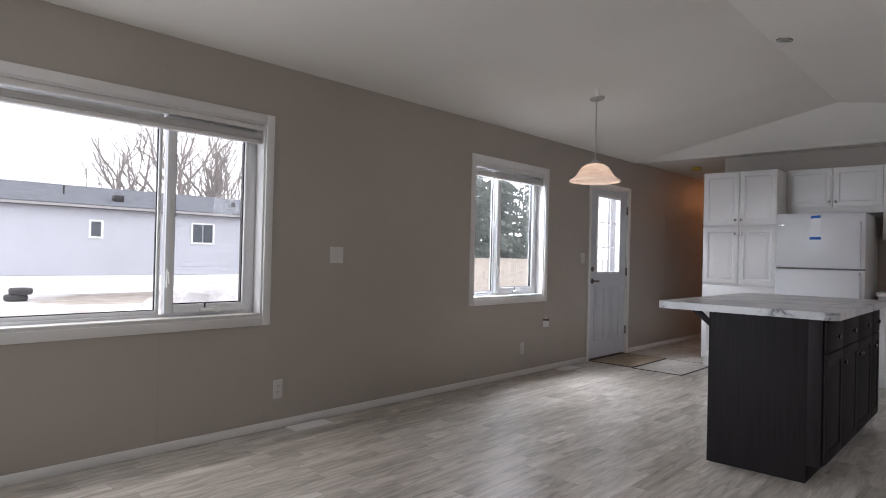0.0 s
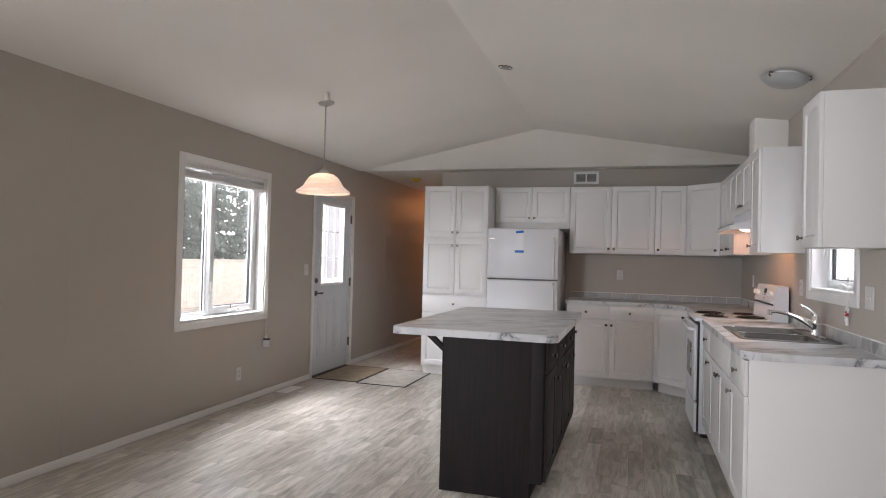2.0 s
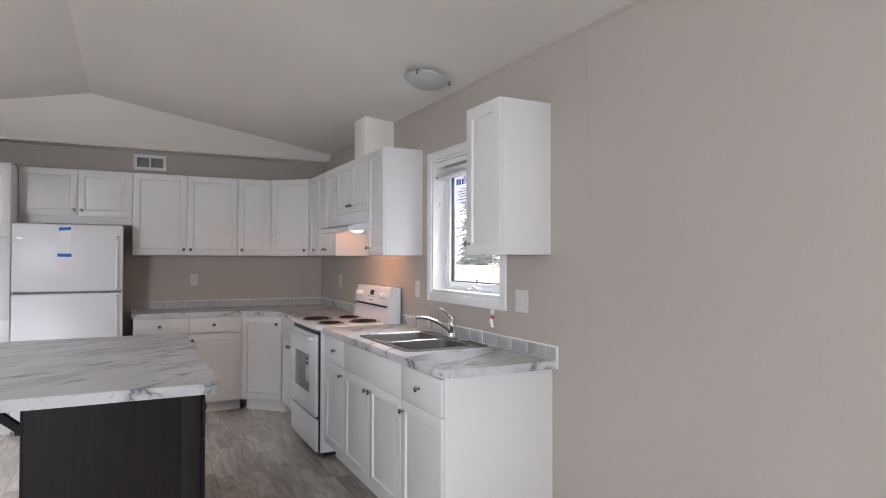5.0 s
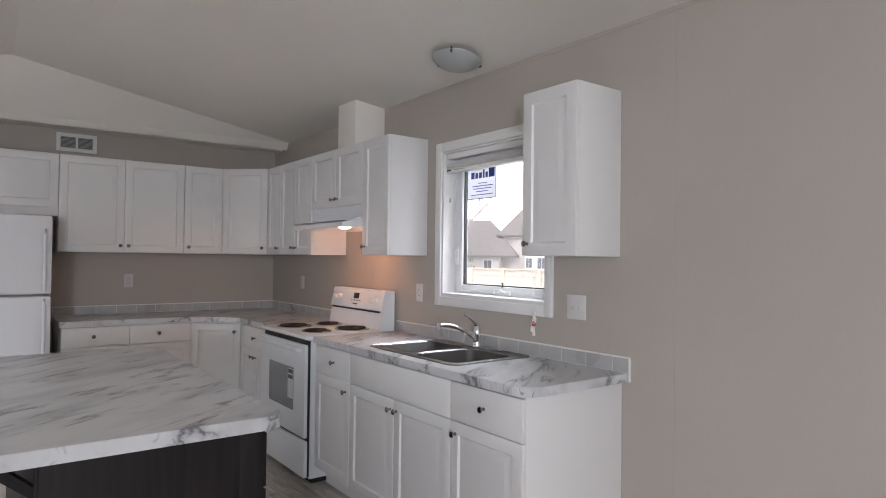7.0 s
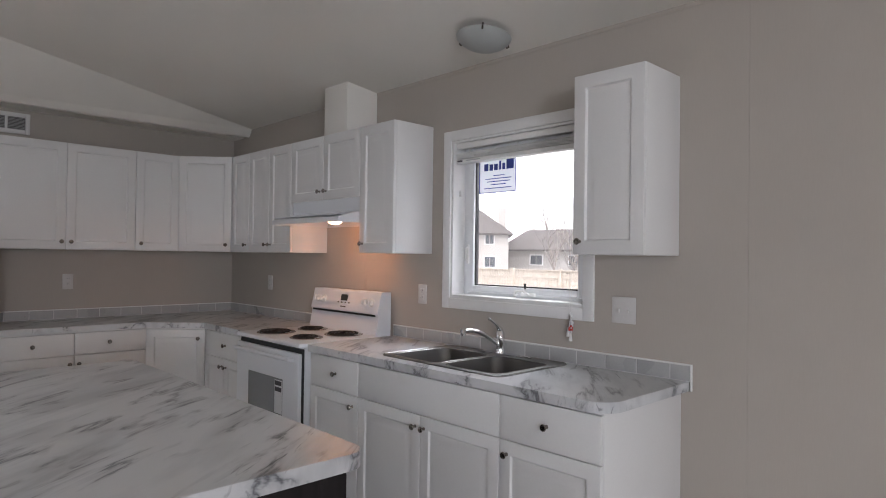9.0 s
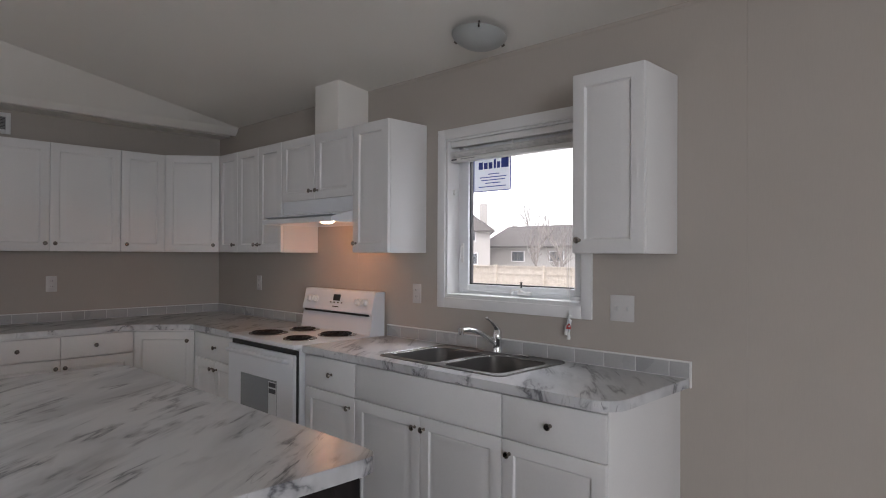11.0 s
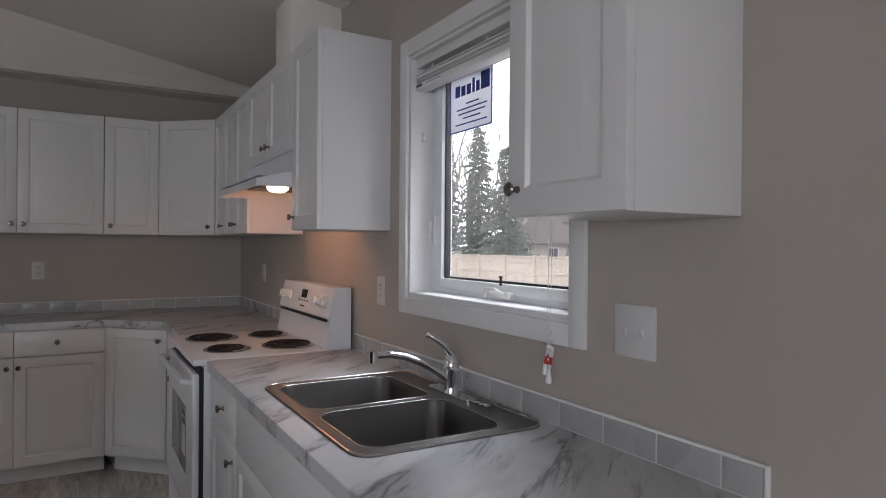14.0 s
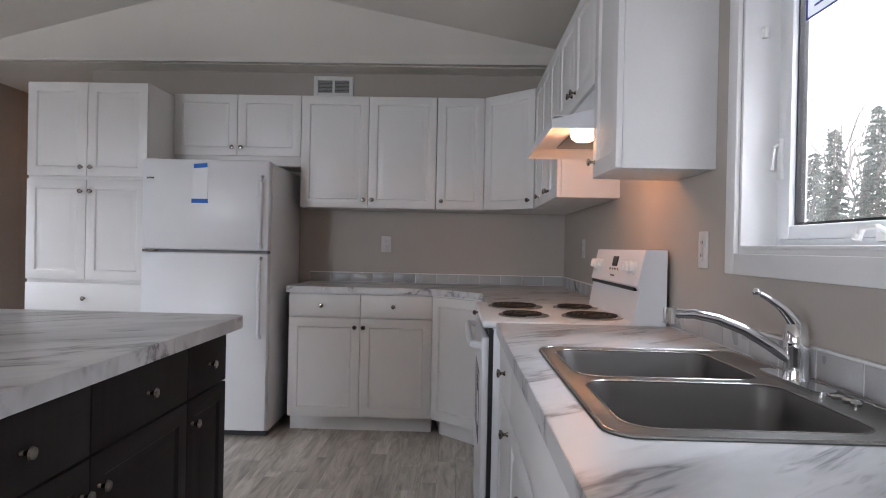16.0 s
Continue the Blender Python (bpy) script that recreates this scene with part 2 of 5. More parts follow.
WALL = wallpaper()
CEIL = ceiling_paint()
PLANK, PLANK_JOINED = plank_vinyl(True), plank_vinyl(False)
WHITE_CAB = speckled("white_thermofoil", (0.75, 0.74, 0.732), 0.34, 0.03, 0.02, bump=0.03)
WHITE_TRIM = speckled("white_trim_paint", (0.80, 0.79, 0.78), 0.42, 0.04, 0.02, bump=0.05)
WHITE_VINYL = speckled("white_window_vinyl", (0.82, 0.83, 0.84), 0.36, 0.03, 0.02, bump=0.03)
WHITE_ENAMEL = speckled("white_appliance_enamel", (0.77, 0.785, 0.815), 0.32, 0.02, 0.02, bump=0.06, fine_scale=300)
WHITE_PLASTIC = speckled("white_plastic", (0.80, 0.79, 0.77), 0.38, 0.02, 0.02, bump=0.02)
DOOR_PAINT = speckled("pale_grey_door_paint", (0.66, 0.69, 0.74), 0.42, 0.04, 0.03, bump=0.05)
FLOOR_BASE = speckled("floor_joint", (0.16, 0.14, 0.12), 0.8)
SHEATH = speckled("wall_core", (0.36, 0.32, 0.29), 0.8)
ESPRESSO = espresso()
MARBLE = marble_laminate()
TILE = speckled("pale_grey_tile", (0.44, 0.438, 0.436), 0.28, 0.12, 0.05, bump=0.05, big_scale=6)
GROUT = speckled("white_grout", (0.70, 0.695, 0.69), 0.7)
STEEL = brushed("brushed_steel", (0.165, 0.16, 0.155), 0.39, (6, 240, 240))
STEEL_DECK = brushed("brushed_steel_deck", (0.185, 0.18, 0.175), 0.44, (6, 240, 240))
CHROME = Mat("chrome", (0.80, 0.81, 0.83), 0.06, 1.0).mat
RIM_STEEL = Mat("rolled_rim_steel", (0.42, 0.415, 0.41), 0.24, 1.0).mat
LAMP_NICKEL = brushed("pale_brushed_nickel", (0.46, 0.44, 0.42), 0.34, (90, 90, 90))
NICKEL = brushed("satin_nickel", (0.25, 0.225, 0.205), 0.22, (90, 90, 90))
DARK_METAL = speckled("dark_coil_metal", (0.035, 0.03, 0.028), 0.5, metal=0.6)
DRIP_PAN = brushed("drip_pan_chrome", (0.50, 0.45, 0.42), 0.22, (60, 60, 60))
BLACK = speckled("black_plastic", (0.015, 0.015, 0.016), 0.4)
OVEN_GLASS = speckled("oven_window_glass", (0.27, 0.285, 0.30), 0.12)
GLASS = glass("window_glass", veil=0.006)
# milkier kitchen pane, with the glare haze put into the glass
VEILED_GLASS = glass("veiled_window_glass", veil=0.022)
SHADE_GLASS = alabaster()
BULB = glow("lit_bulb", (1.0, 0.72, 0.46), 26.0)
HOOD_LENS = glow("lit_hood_lens", (1.0, 0.80, 0.55), 4.0)
FROST = speckled("frosted_glass_bowl", (0.40, 0.415, 0.405), 0.3, 0.05, 0.02)
GAP_GREY = speckled("grey_gap_shade", (0.20, 0.20, 0.205), 0.6)
TAPE = speckled("blue_painters_tape", (0.015, 0.16, 0.62), 0.6)
PAPER = speckled("printed_paper", (0.74, 0.75, 0.77), 0.6, 0.05)
SHEER_PAPER = thin_paper()
GREY_PLASTIC = speckled("grey_plastic", (0.34, 0.335, 0.33), 0.5)
PLATE = speckled("pale_switch_plate", (0.64, 0.625, 0.61), 0.4, 0.02, 0.02)
INK_BLUE = speckled("blue_ink", (0.03, 0.05, 0.27), 0.6)
INK = speckled("dark_ink", (0.05, 0.05, 0.06), 0.6)
RED_TAG = speckled("red_ink", (0.50, 0.03, 0.02), 0.6)
BRASS_YELLOW = speckled("yellowed_plastic", (0.60, 0.42, 0.06), 0.45)
BEIGE_MAT = mat_weave("beige_coir", (0.32, 0.255, 0.18), (0.42, 0.34, 0.245))
GREY_MAT = mat_weave("grey_woven_mat", (0.42, 0.39, 0.35), (0.54, 0.505, 0.46))
MAT_EDGE = speckled("dark_binding", (0.045, 0.038, 0.032), 0.8)
SIDING = speckled("white_vinyl_siding", (0.50, 0.522, 0.57), 0.6, 0.06, 0.03)
STUCCO = speckled("white_stucco", (0.50, 0.49, 0.475), 0.85, 0.08, 0.08, bump=0.3)
SHINGLE = shingle_mat("grey_shingles", (0.085, 0.094, 0.108), (0.155, 0.168, 0.188))
SHINGLE_BROWN = shingle_mat("brown_grey_shingles", (0.11, 0.102, 0.098), (0.17, 0.16, 0.154))
DARK_PANE = speckled("dark_far_pane", (0.09, 0.105, 0.12), 0.15)
FENCE_WOOD = shingle_mat("weathered_fence_board", (0.52, 0.47, 0.40), (0.66, 0.605, 0.53))
BARK = shingle_mat("grey_bark", (0.24, 0.22, 0.205), (0.36, 0.335, 0.315))
NEEDLES = shingle_mat("spruce_needles", (0.135, 0.168, 0.145), (0.24, 0.28, 0.245))
GROUND = ground_mat()
SNOW = speckled("old_snow", (0.56, 0.55, 0.545), 0.8, 0.35, 0.3, bump=0.8, fine_scale=8, bump_dist=0.05)
RUBBER = speckled("tyre_rubber", (0.03, 0.03, 0.032), 0.7)

# ---------------------------------------------------------------- mesh helpers


def bm_new():
    return bmesh.new()


def box(bm, x0, x1, y0, y1, z0, z1, bevel=0.0, m=None):
    """Adds a box, its edges rounded by bevel."""
    made = bmesh.ops.create_cube(bm, size=1.0)["verts"]
    for v in made:
        v.co = Vector((x0 + (v.co.x + 0.5) * (x1 - x0), y0 + (v.co.y + 0.5) * (y1 - y0), z0 + (v.co.z + 0.5) * (z1 - z0)))
    if m:
        bmesh.ops.transform(bm, matrix=m, verts=made)
    if bevel:
        edges = list({e for v in made for e in v.link_edges})
        bmesh.ops.bevel(bm, geom=edges, offset=bevel, segments=2, affect="EDGES", profile=0.5)
    return bm


def cyl(bm, a, b, r0, r1=None, seg=16):
    """Adds a capped cone or cylinder from a to b."""
    a, b = Vector(a), Vector(b)
    d = b - a
    m = Matrix.Translation((a + b) / 2) @ d.to_track_quat("Z", "Y").to_matrix().to_4x4()
    bmesh.ops.create_cone(bm, cap_ends=True, segments=seg, radius1=r0, radius2=r0 if r1 is None else r1, depth=d.length, matrix=m)
    return bm


def lathe(bm, profile, m=None, seg=24):
    """Adds the surface that the profile of (radius, height) sweeps round z."""
    rings = []
    for r, z in profile:
        if r < 1e-6:
            rings.append([bm.verts.new((0, 0, z))])
        else:
            rings.append([bm.verts.new((r * math.cos(2 * math.pi * i / seg), r * math.sin(2 * math.pi * i / seg), z)) for i in range(seg)])
    made = [v for ring in rings for v in ring]
    for lo, hi in zip(rings, rings[1:]):
        for i in range(seg):
            j = (i + 1) % seg
            quad = [lo[i % len(lo)], lo[j % len(lo)], hi[j % len(hi)], hi[i % len(hi)]]
            quad = list(dict.fromkeys(quad))
            if len(quad) > 2:
                bm.faces.new(quad)
    if m:
        bmesh.ops.transform(bm, matrix=m, verts=made)
    return bm


def tube(bm, points, radius, seg=10):
    """Adds a round tube along the points; radius is a number or one for each point."""
    pts = [Vector(p) for p in points]
    radii = radius if isinstance(radius, (list, tuple)) else [radius] * len(pts)
    rings, up = [], Vector((0.123, 0.31, 0.94))
    for i, p in enumerate(pts):
        d = (pts[min(i + 1, len(pts) - 1)] - pts[max(i - 1, 0)]).normalized()
        s = d.cross(up)
        s = s.normalized() if s.length > 1e-4 else d.orthogonal().normalized()
        u = s.cross(d)
        rings.append([bm.verts.new(p + radii[i] * (math.cos(a) * s + math.sin(a) * u)) for a in [2 * math.pi * k / seg for k in range(seg)]])
    for lo, hi in zip(rings, rings[1:]):
        for k in range(seg):
            bm.faces.new((lo[k], lo[(k + 1) % seg], hi[(k + 1) % seg], hi[k]))
    bm.faces.new(rings[0][::-1])
    bm.faces.new(rings[-1])
    return bm


def prism(bm, outline, z0, z1):
    """Adds the upright prism over an outline of (x, y)."""
    lo = [bm.verts.new((x, y, z0)) for x, y in outline]
    hi = [bm.verts.new((x, y, z1)) for x, y in outline]
    bm.faces.new(lo[::-1])
    bm.faces.new(hi)
    for i in range(len(lo)):
        j = (i + 1) % len(lo)
        bm.faces.new((lo[i], lo[j], hi[j], hi[i]))
    return bm


def arc(cx, cy, r, a0, a1, n=8):
    return [(cx + r * math.cos(radians(a0 + (a1 - a0) * i / n)), cy + r * math.sin(radians(a0 + (a1 - a0) * i / n))) for i in range(n + 1)]


def mesh_of(name, bm, material, smooth=True):
    bmesh.ops.recalc_face_normals(bm, faces=bm.faces[:])
    me = bpy.data.meshes.new(name)
    bm.to_mesh(me)
    bm.free()
    me.materials.append(material)
    if smooth:
        me.polygons.foreach_set("use_smooth", [True] * len(me.polygons))
        me.set_sharp_from_angle(angle=radians(32))
    return me


def part(name, bm, material, parent=None, label="", smooth=True):
    """Links a bmesh as one mesh under a thing or a part."""
    ob = new(name, mesh_of(name, bm, material, smooth))
    ob.parent = parent
    return tagged(ob, label=label)


def shared(name, mesh, parent, m):
    """Another object on an existing mesh."""
    ob = new(name, mesh)
    ob.parent = parent
    ob.matrix_local = m
    return ob


def thing(name, m, label, category, group=""):
    ob = new(name)
    ob.empty_display_size = 0.1
    ob.matrix_world = m
    return tagged(ob, label, category, group)


def solo(name, bm, material, label, category, group="", kind="", smooth=True):
    """A thing, or a piece of the setting, that is one mesh."""
    return tagged(part(name, bm, material, smooth=smooth), label, category, group, kind)


def minus(a0, a1, z0, z1, holes):
    """The rectangle (a0..a1, z0..z1) less the holes, as rectangles."""
    cuts_a = sorted({a0, a1, *[min(max(v, a0), a1) for h in holes for v in h[:2]]})
    out = []
    for p, q in zip(cuts_a, cuts_a[1:]):
        spans = [(z0, z1)]
        for h in holes:
            if h[0] < (p + q) / 2 < h[1]:
                nxt = []
                for s, e in spans:
                    if h[2] > s:
                        nxt.append((s, min(e, h[2])))
                    if h[3] < e:
                        nxt.append((max(s, h[3]), e))
                spans = [(s, e) for s, e in nxt if e - s > 1e-4]
        out += [(p, q, s, e) for s, e in spans]
    return out


# ---------------------------------------------------------------- the shell
BW = (0.40, 2.555, 0.757, 2.03)      # openings: y0, y1, z0, z1
MW = (4.712, 5.857, 0.787, 2.065)
KW = (4.545, 5.443, 1.197, 2.100)
DOOR = (6.815, 7.735, 0.0, 2.045)
# unseen opening, added so that the side lamp shines in
ADDED_LW = (-2.30, -0.30, 0.757, 2.03)


def side_wall(name, label, x_in, sign, top, y0, y1, holes, seams):
    """A side wall: a core with its openings, faced with wall boards that leave narrow joints."""
    bm = bm_new()
    xa, xb = sorted((x_in + sign * 0.006, x_in + sign * WALL_T))
    for p, q, s, e in minus(y0, y1, 0.0, top + 0.12, holes):
        box(bm, xa, xb, p, q, s, e)
    wall = solo(name, bm, SHEATH, label, "wall", kind="structure")
    edges = [y0, *seams, y1]
    for a, b in zip(edges, edges[1:]):
        bm = bm_new()
        xa, xb = sorted((x_in, x_in + sign * 0.006))
        for p, q, s, e in minus(a + 0.0004, b - 0.0004, 0.0, top + 0.1, holes):
            box(bm, xa, xb, p, q, s, e)
        part("wall_board", bm, WALL, wall)
    return wall


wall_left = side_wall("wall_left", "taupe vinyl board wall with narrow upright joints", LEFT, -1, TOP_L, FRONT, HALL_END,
                      [ADDED_LW, BW, MW, DOOR], [-1.70, -0.1, 1.892, 2.593, 3.697, 6.33, 8.9, 10.1])
wall_right = side_wall("wall_right", "taupe vinyl board wall behind the sink counter", RIGHT, 1, TOP_R, FRONT, BACK + 0.15,
                       [KW], [-1.2, 0.08, 1.30, 2.544, 3.806, 6.25])

bm = bm_new()
box(bm, HALL_X, RIGHT, BACK, BACK + 0.12, 0, FLAT_Z)
box(bm, HALL_X, HALL_X + 0.12, BACK + 0.12, HALL_END, 0, FLAT_Z)
box(bm, LEFT, HALL_X + 0.12, HALL_END, HALL_END + 0.12, 0, FLAT_Z)
solo("wall_back", bm, WALL, "taupe wall behind the kitchen cabinets", "wall", kind="structure")
bm = bm_new()
box(bm, LEFT - WALL_T, RIGHT + WALL_T, FRONT - 0.12, FRONT - 0.002, 0, RIDGE_Z + 0.05)
solo("wall_front", bm, WALL, "plain taupe living room end wall", "wall", kind="structure")

# vaulted ceiling, the white gable end over the kitchen and the flat ceiling of the hall
bm = bm_new()
prof = [(LEFT - 0.02, TOP_L), (RIDGE_X, RIDGE_Z), (RIGHT + 0.02, TOP_R)]
for (xa, za), (xb, zb) in zip(prof, prof[1:]):
    vs = [bm.verts.new(c) for c in ((xa, FRONT - 0.1, za), (xb, FRONT - 0.1, zb), (xb, GABLE_Y, zb), (xa, GABLE_Y, za),
                                    (xa, FRONT - 0.1, za + 0.1), (xb, FRONT - 0.1, zb + 0.1), (xb, GABLE_Y, zb + 0.1), (xa, GABLE_Y, za + 0.1))]
    for f in ((0, 1, 2, 3), (4, 7, 6, 5), (0, 4, 5, 1), (1, 5, 6, 2), (2, 6, 7, 3), (3, 7, 4, 0)):
        bm.faces.new([vs[i] for i in f])
solo("ceiling", bm, CEIL, "low vaulted ceiling with off-white stippled paint", "ceiling", kind="structure", smooth=False)
bm = bm_new()
lo = [bm.verts.new(p) for p in ((LEFT - 0.02, GABLE_Y, FLAT_Z - 0.004), (RIGHT + 0.02, GABLE_Y, FLAT_Z - 0.004), (RIGHT + 0.02, GABLE_Y - 0.06, TOP_R + 0.003), (RIDGE_X, HIP_Y, RIDGE_Z + 0.003), (LEFT - 0.02, GABLE_Y - 0.01, TOP_L + 0.003))]
hi = [bm.verts.new((v.co.x, GABLE_Y + 0.12, v.co.z + 0.02)) for v in lo]
bm.faces.new(lo)
bm.faces.new(hi[::-1])
for i in range(5):
    j = (i + 1) % 5
    bm.faces.new((lo[i], hi[i], hi[j], lo[j]))
solo("ceiling_gable", bm, CEIL, "off-white sloping end of the vault over the kitchen", "ceiling", kind="structure", smooth=False)
solo("ceiling_flat", box(bm_new(), LEFT - 0.02, RIGHT + 0.02, GABLE_Y + 0.1, HALL_END + 0.1, FLAT_Z, FLAT_Z + 0.1), CEIL,
     "flat off-white hallway ceiling", "ceiling", kind="structure")

floor = solo("floor", box(bm_new(), LEFT - 0.15, RIGHT + 0.15, FRONT - 0.12, HALL_END + 0.12, -0.2, -0.003), FLOOR_BASE,
             "grey oak vinyl strip floor with a satin sheen", "floor", kind="structure")

# baseboards and the slim cove along the ceiling
bm = bm_new()
for a, b in ((FRONT, DOOR[0] - 0.05), (DOOR[1] + 0.075, HALL_END)):
    box(bm, LEFT, LEFT + 0.010, a, b, 0, 0.055, 0.003)
box(bm, RIGHT - 0.010, RIGHT, FRONT, 4.05, 0, 0.055, 0.003)
box(bm, LEFT, HALL_X, HALL_END - 0.01, HALL_END, 0, 0.055, 0.003)
solo("baseboard", bm, WHITE_TRIM, "narrow white painted baseboard", "baseboard", kind="structure")
bm = bm_new()
box(bm, RIGHT - 0.003, RIGHT, FRONT, GABLE_Y, TOP_R - 0.016, TOP_R + 0.004)
solo("trim", bm, WALL, "slim taupe cove moulding under the ceiling", "trim", kind="structure")


# ---------------------------------------------------------------- windows and door
def face_frame(x_in, sign):
    """Local x runs along +y of the world, local y points out of the room, z up."""
    return Matrix(((0, sign, 0, x_in), (1, 0, 0, 0), (0, 0, 1, 0), (0, 0, 0, 1)))


def ring(bm, a0, a1, y0, y1, z0, z1, w, bevel=0.003, wb=None):
    """A rectangular frame of bars of width w."""
    wb = wb or w
    box(bm, a0, a0 + w, y0, y1, z0, z1, bevel)
    box(bm, a1 - w, a1, y0, y1, z0, z1, bevel)
    box(bm, a0 + w, a1 - w, y0, y1, z1 - w, z1, bevel)
    box(bm, a0 + w, a1 - w, y0, y1, z0, z0 + wb, bevel)


def crank(win, a, y, z):
    """A folding casement crank."""
    bm = bm_new()
    box(bm, a - 0.045, a + 0.045, y - 0.022, y, z, z + 0.022, 0.006)
    tube(bm, [(a - 0.01, y - 0.02, z + 0.012), (a + 0.01, y - 0.04, z + 0.03), (a + 0.05, y - 0.045, z + 0.03), (a + 0.065, y - 0.04, z + 0.012)], 0.006, 8)
    cyl(bm, (a + 0.065, y - 0.045, z + 0.004), (a + 0.065, y - 0.035, z + 0.03), 0.009, seg=10)
    part("crank_handle", bm, WHITE_PLASTIC, win, "folded white crank handle")


def window(name, label, x_in, sign, opening, casement, fixed, cas, blind_h):
    """A vinyl window with casing, deep reveal, sashes, panes, crank and a raised slat blind."""
    y0, y1, z0, z1 = opening
    win = tagged(thing(name, face_frame(x_in, sign), label, "window"), kind="structure")
    bm = bm_new()
    ring(bm, y0 - casement, y1 + casement, -0.014, 0.0, z0 - casement, z1 + casement, casement, 0.003)
    part("casing", bm, WHITE_TRIM, win)
    bm = bm_new()
    ring(bm, y0, y1, 0.0, WALL_T + 0.01, z0, z1, 0.012, 0.0)
    part("reveal", bm, WHITE_TRIM, win)
    part("window_sill", box(bm_new(), y0 + 0.012, y1 - 0.012, -0.004, 0.10, z0 + 0.012, z0 + 0.022, 0.003), WHITE_TRIM, win)
    bm = bm_new()
    ring(bm, y0 + 0.012, y1 - 0.012, 0.095, 0.155, z0 + 0.012, z1 - 0.012, 0.028, 0.004)
    part("window_frame", bm, WHITE_VINYL, win)
    for a, b in fixed:
        bm = bm_new()
        ring(bm, a, b, 0.105, 0.145, z0 + 0.04, z1 - 0.04, 0.022, 0.003)
        part("fixed_frame", bm, WHITE_VINYL, win)
        bm = bm_new()
        ring(bm, a + 0.022, b - 0.022, 0.118, 0.130, z0 + 0.062, z1 - 0.062, 0.006, 0.0)
        part("gasket", bm, BLACK, win, "black rubber gasket")
        pane = part("pane", box(bm_new(), a + 0.026, b - 0.026, 0.122, 0.126, z0 + 0.066, z1 - 0.066), GLASS if sign < 0 else VEILED_GLASS, win, "clear glass")
        pane.visible_shadow = False
    for a, b in cas:
        bm = bm_new()
        foot = 0.055 if sign < 0 else 0.036
        ring(bm, a, b, 0.085, 0.135, z0 + 0.04, z1 - 0.04, 0.055, 0.005, foot)
        sash = part("sash", bm, WHITE_VINYL, win)
        bm = bm_new()
        ring(bm, a + 0.055, b - 0.055, 0.100, 0.125, z0 + 0.04 + foot, z1 - 0.095, 0.007, 0.0)
        part("gasket", bm, BLACK, sash, "black rubber gasket")
        pane = part("pane", box(bm_new(), a + 0.06, b - 0.06, 0.112, 0.116, z0 + 0.045 + foot, z1 - 0.10), GLASS if sign < 0 else VEILED_GLASS, sash, "clear glass")
        pane.visible_shadow = False
        crank(win, (a + b) / 2 - (0.02 if sign < 0 else 0.055), 0.088, z0 + (0.042 if sign < 0 else 0.030))
        bm = box(bm_new(), (a + b) / 2 - 0.033, (a + b) / 2 - 0.023, 0.080, 0.0845, z0 + 0.070, z0 + 0.100, 0.001)
        box(bm, (a + b) / 2 - 0.036, (a + b) / 2 - 0.020, 0.079, 0.0845, z0 + 0.094, z0 + 0.100, 0.001)
        part("screen_clip", bm, BLACK, sash, "small black screen clip")
        bm = bm_new()
        la = a + 0.018 if sign < 0 else b - 0.018
        box(bm, la - 0.008, la + 0.008, 0.074, 0.086, z0 + 0.20, z0 + 0.31, 0.003)
        tube(bm, [(la, 0.078, z0 + 0.295), (la, 0.062, z0 + 0.285), (la, 0.058, z0 + 0.225)], 0.005, 8)
        part("lock_lever", bm, WHITE_PLASTIC, win)
    # the raised blind hangs under the head of the reveal
    blind = thing("window_blind", face_frame(x_in, sign) @ Matrix.Translation((0, 0, z1)), "white slat blind drawn up under the window head", "blind", "window blinds")
    part("headrail", box(bm_new(), y0 + 0.014, y1 - 0.014, 0.020, 0.062, -0.046, -0.012, 0.003), WHITE_PLASTIC, blind)
    for k in range(3):
        a = y0 + 0.1 + (y1 - y0 - 0.2) * k / 2
        part("ladder_tape", box(bm_new(), a - 0.004, a + 0.004, 0.038, 0.042, -0.072, -0.045), WHITE_PLASTIC, blind, smooth=False)
    n = int(blind_h / 0.0055)
    for i in range(n):
        zz = -0.070 - i * 0.0055
        dy = 0.004 * math.sin(i * 1.7)
        part("slat", box(bm_new(), y0 + 0.018, y1 - 0.018, 0.016 + dy, 0.064 + dy, zz - 0.0035, zz), WHITE_PLASTIC, blind, smooth=False)
    zz = -0.072 - n * 0.0055
    part("bottom_rail", box(bm_new(), y0 + 0.016, y1 - 0.016, 0.014, 0.066, zz - 0.026, zz, 0.006), WHITE_PLASTIC, blind)
    return win, blind


win_1, blind_1 = window("window_1", "wide white vinyl window with a fixed pane and a casement", LEFT, -1, BW, 0.057,
                        [(0.44, 1.93)], [(1.95, 2.515)], 0.04)
win_2, blind_2 = window("window_2", "white vinyl window with a fixed pane beside a casement", LEFT, -1, MW, 0.057,
                        [(4.752, 5.15)], [(5.165, 5.817)], 0.035)
win_3, blind_3 = window("window_3", "white vinyl casement window over the kitchen sink", RIGHT, 1, KW, 0.057,
                        [], [(4.585, 5.403)], 0.035)
# casing of the added opening, out of view
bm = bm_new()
ring(bm, ADDED_LW[0] - 0.057, ADDED_LW[1] + 0.057, -0.014, 0.0, ADDED_LW[2] - 0.057, ADDED_LW[3] + 0.057, 0.057, 0.003)
ring(bm, ADDED_LW[0], ADDED_LW[1], 0.0, 0.09, ADDED_LW[2], ADDED_LW[3], 0.012, 0.0)
added_win = solo("added_window", bm, WHITE_TRIM, "white cased window opening added out of view for the fill lamp", "window", kind="structure")
added_win.matrix_world = face_frame(LEFT, -1)


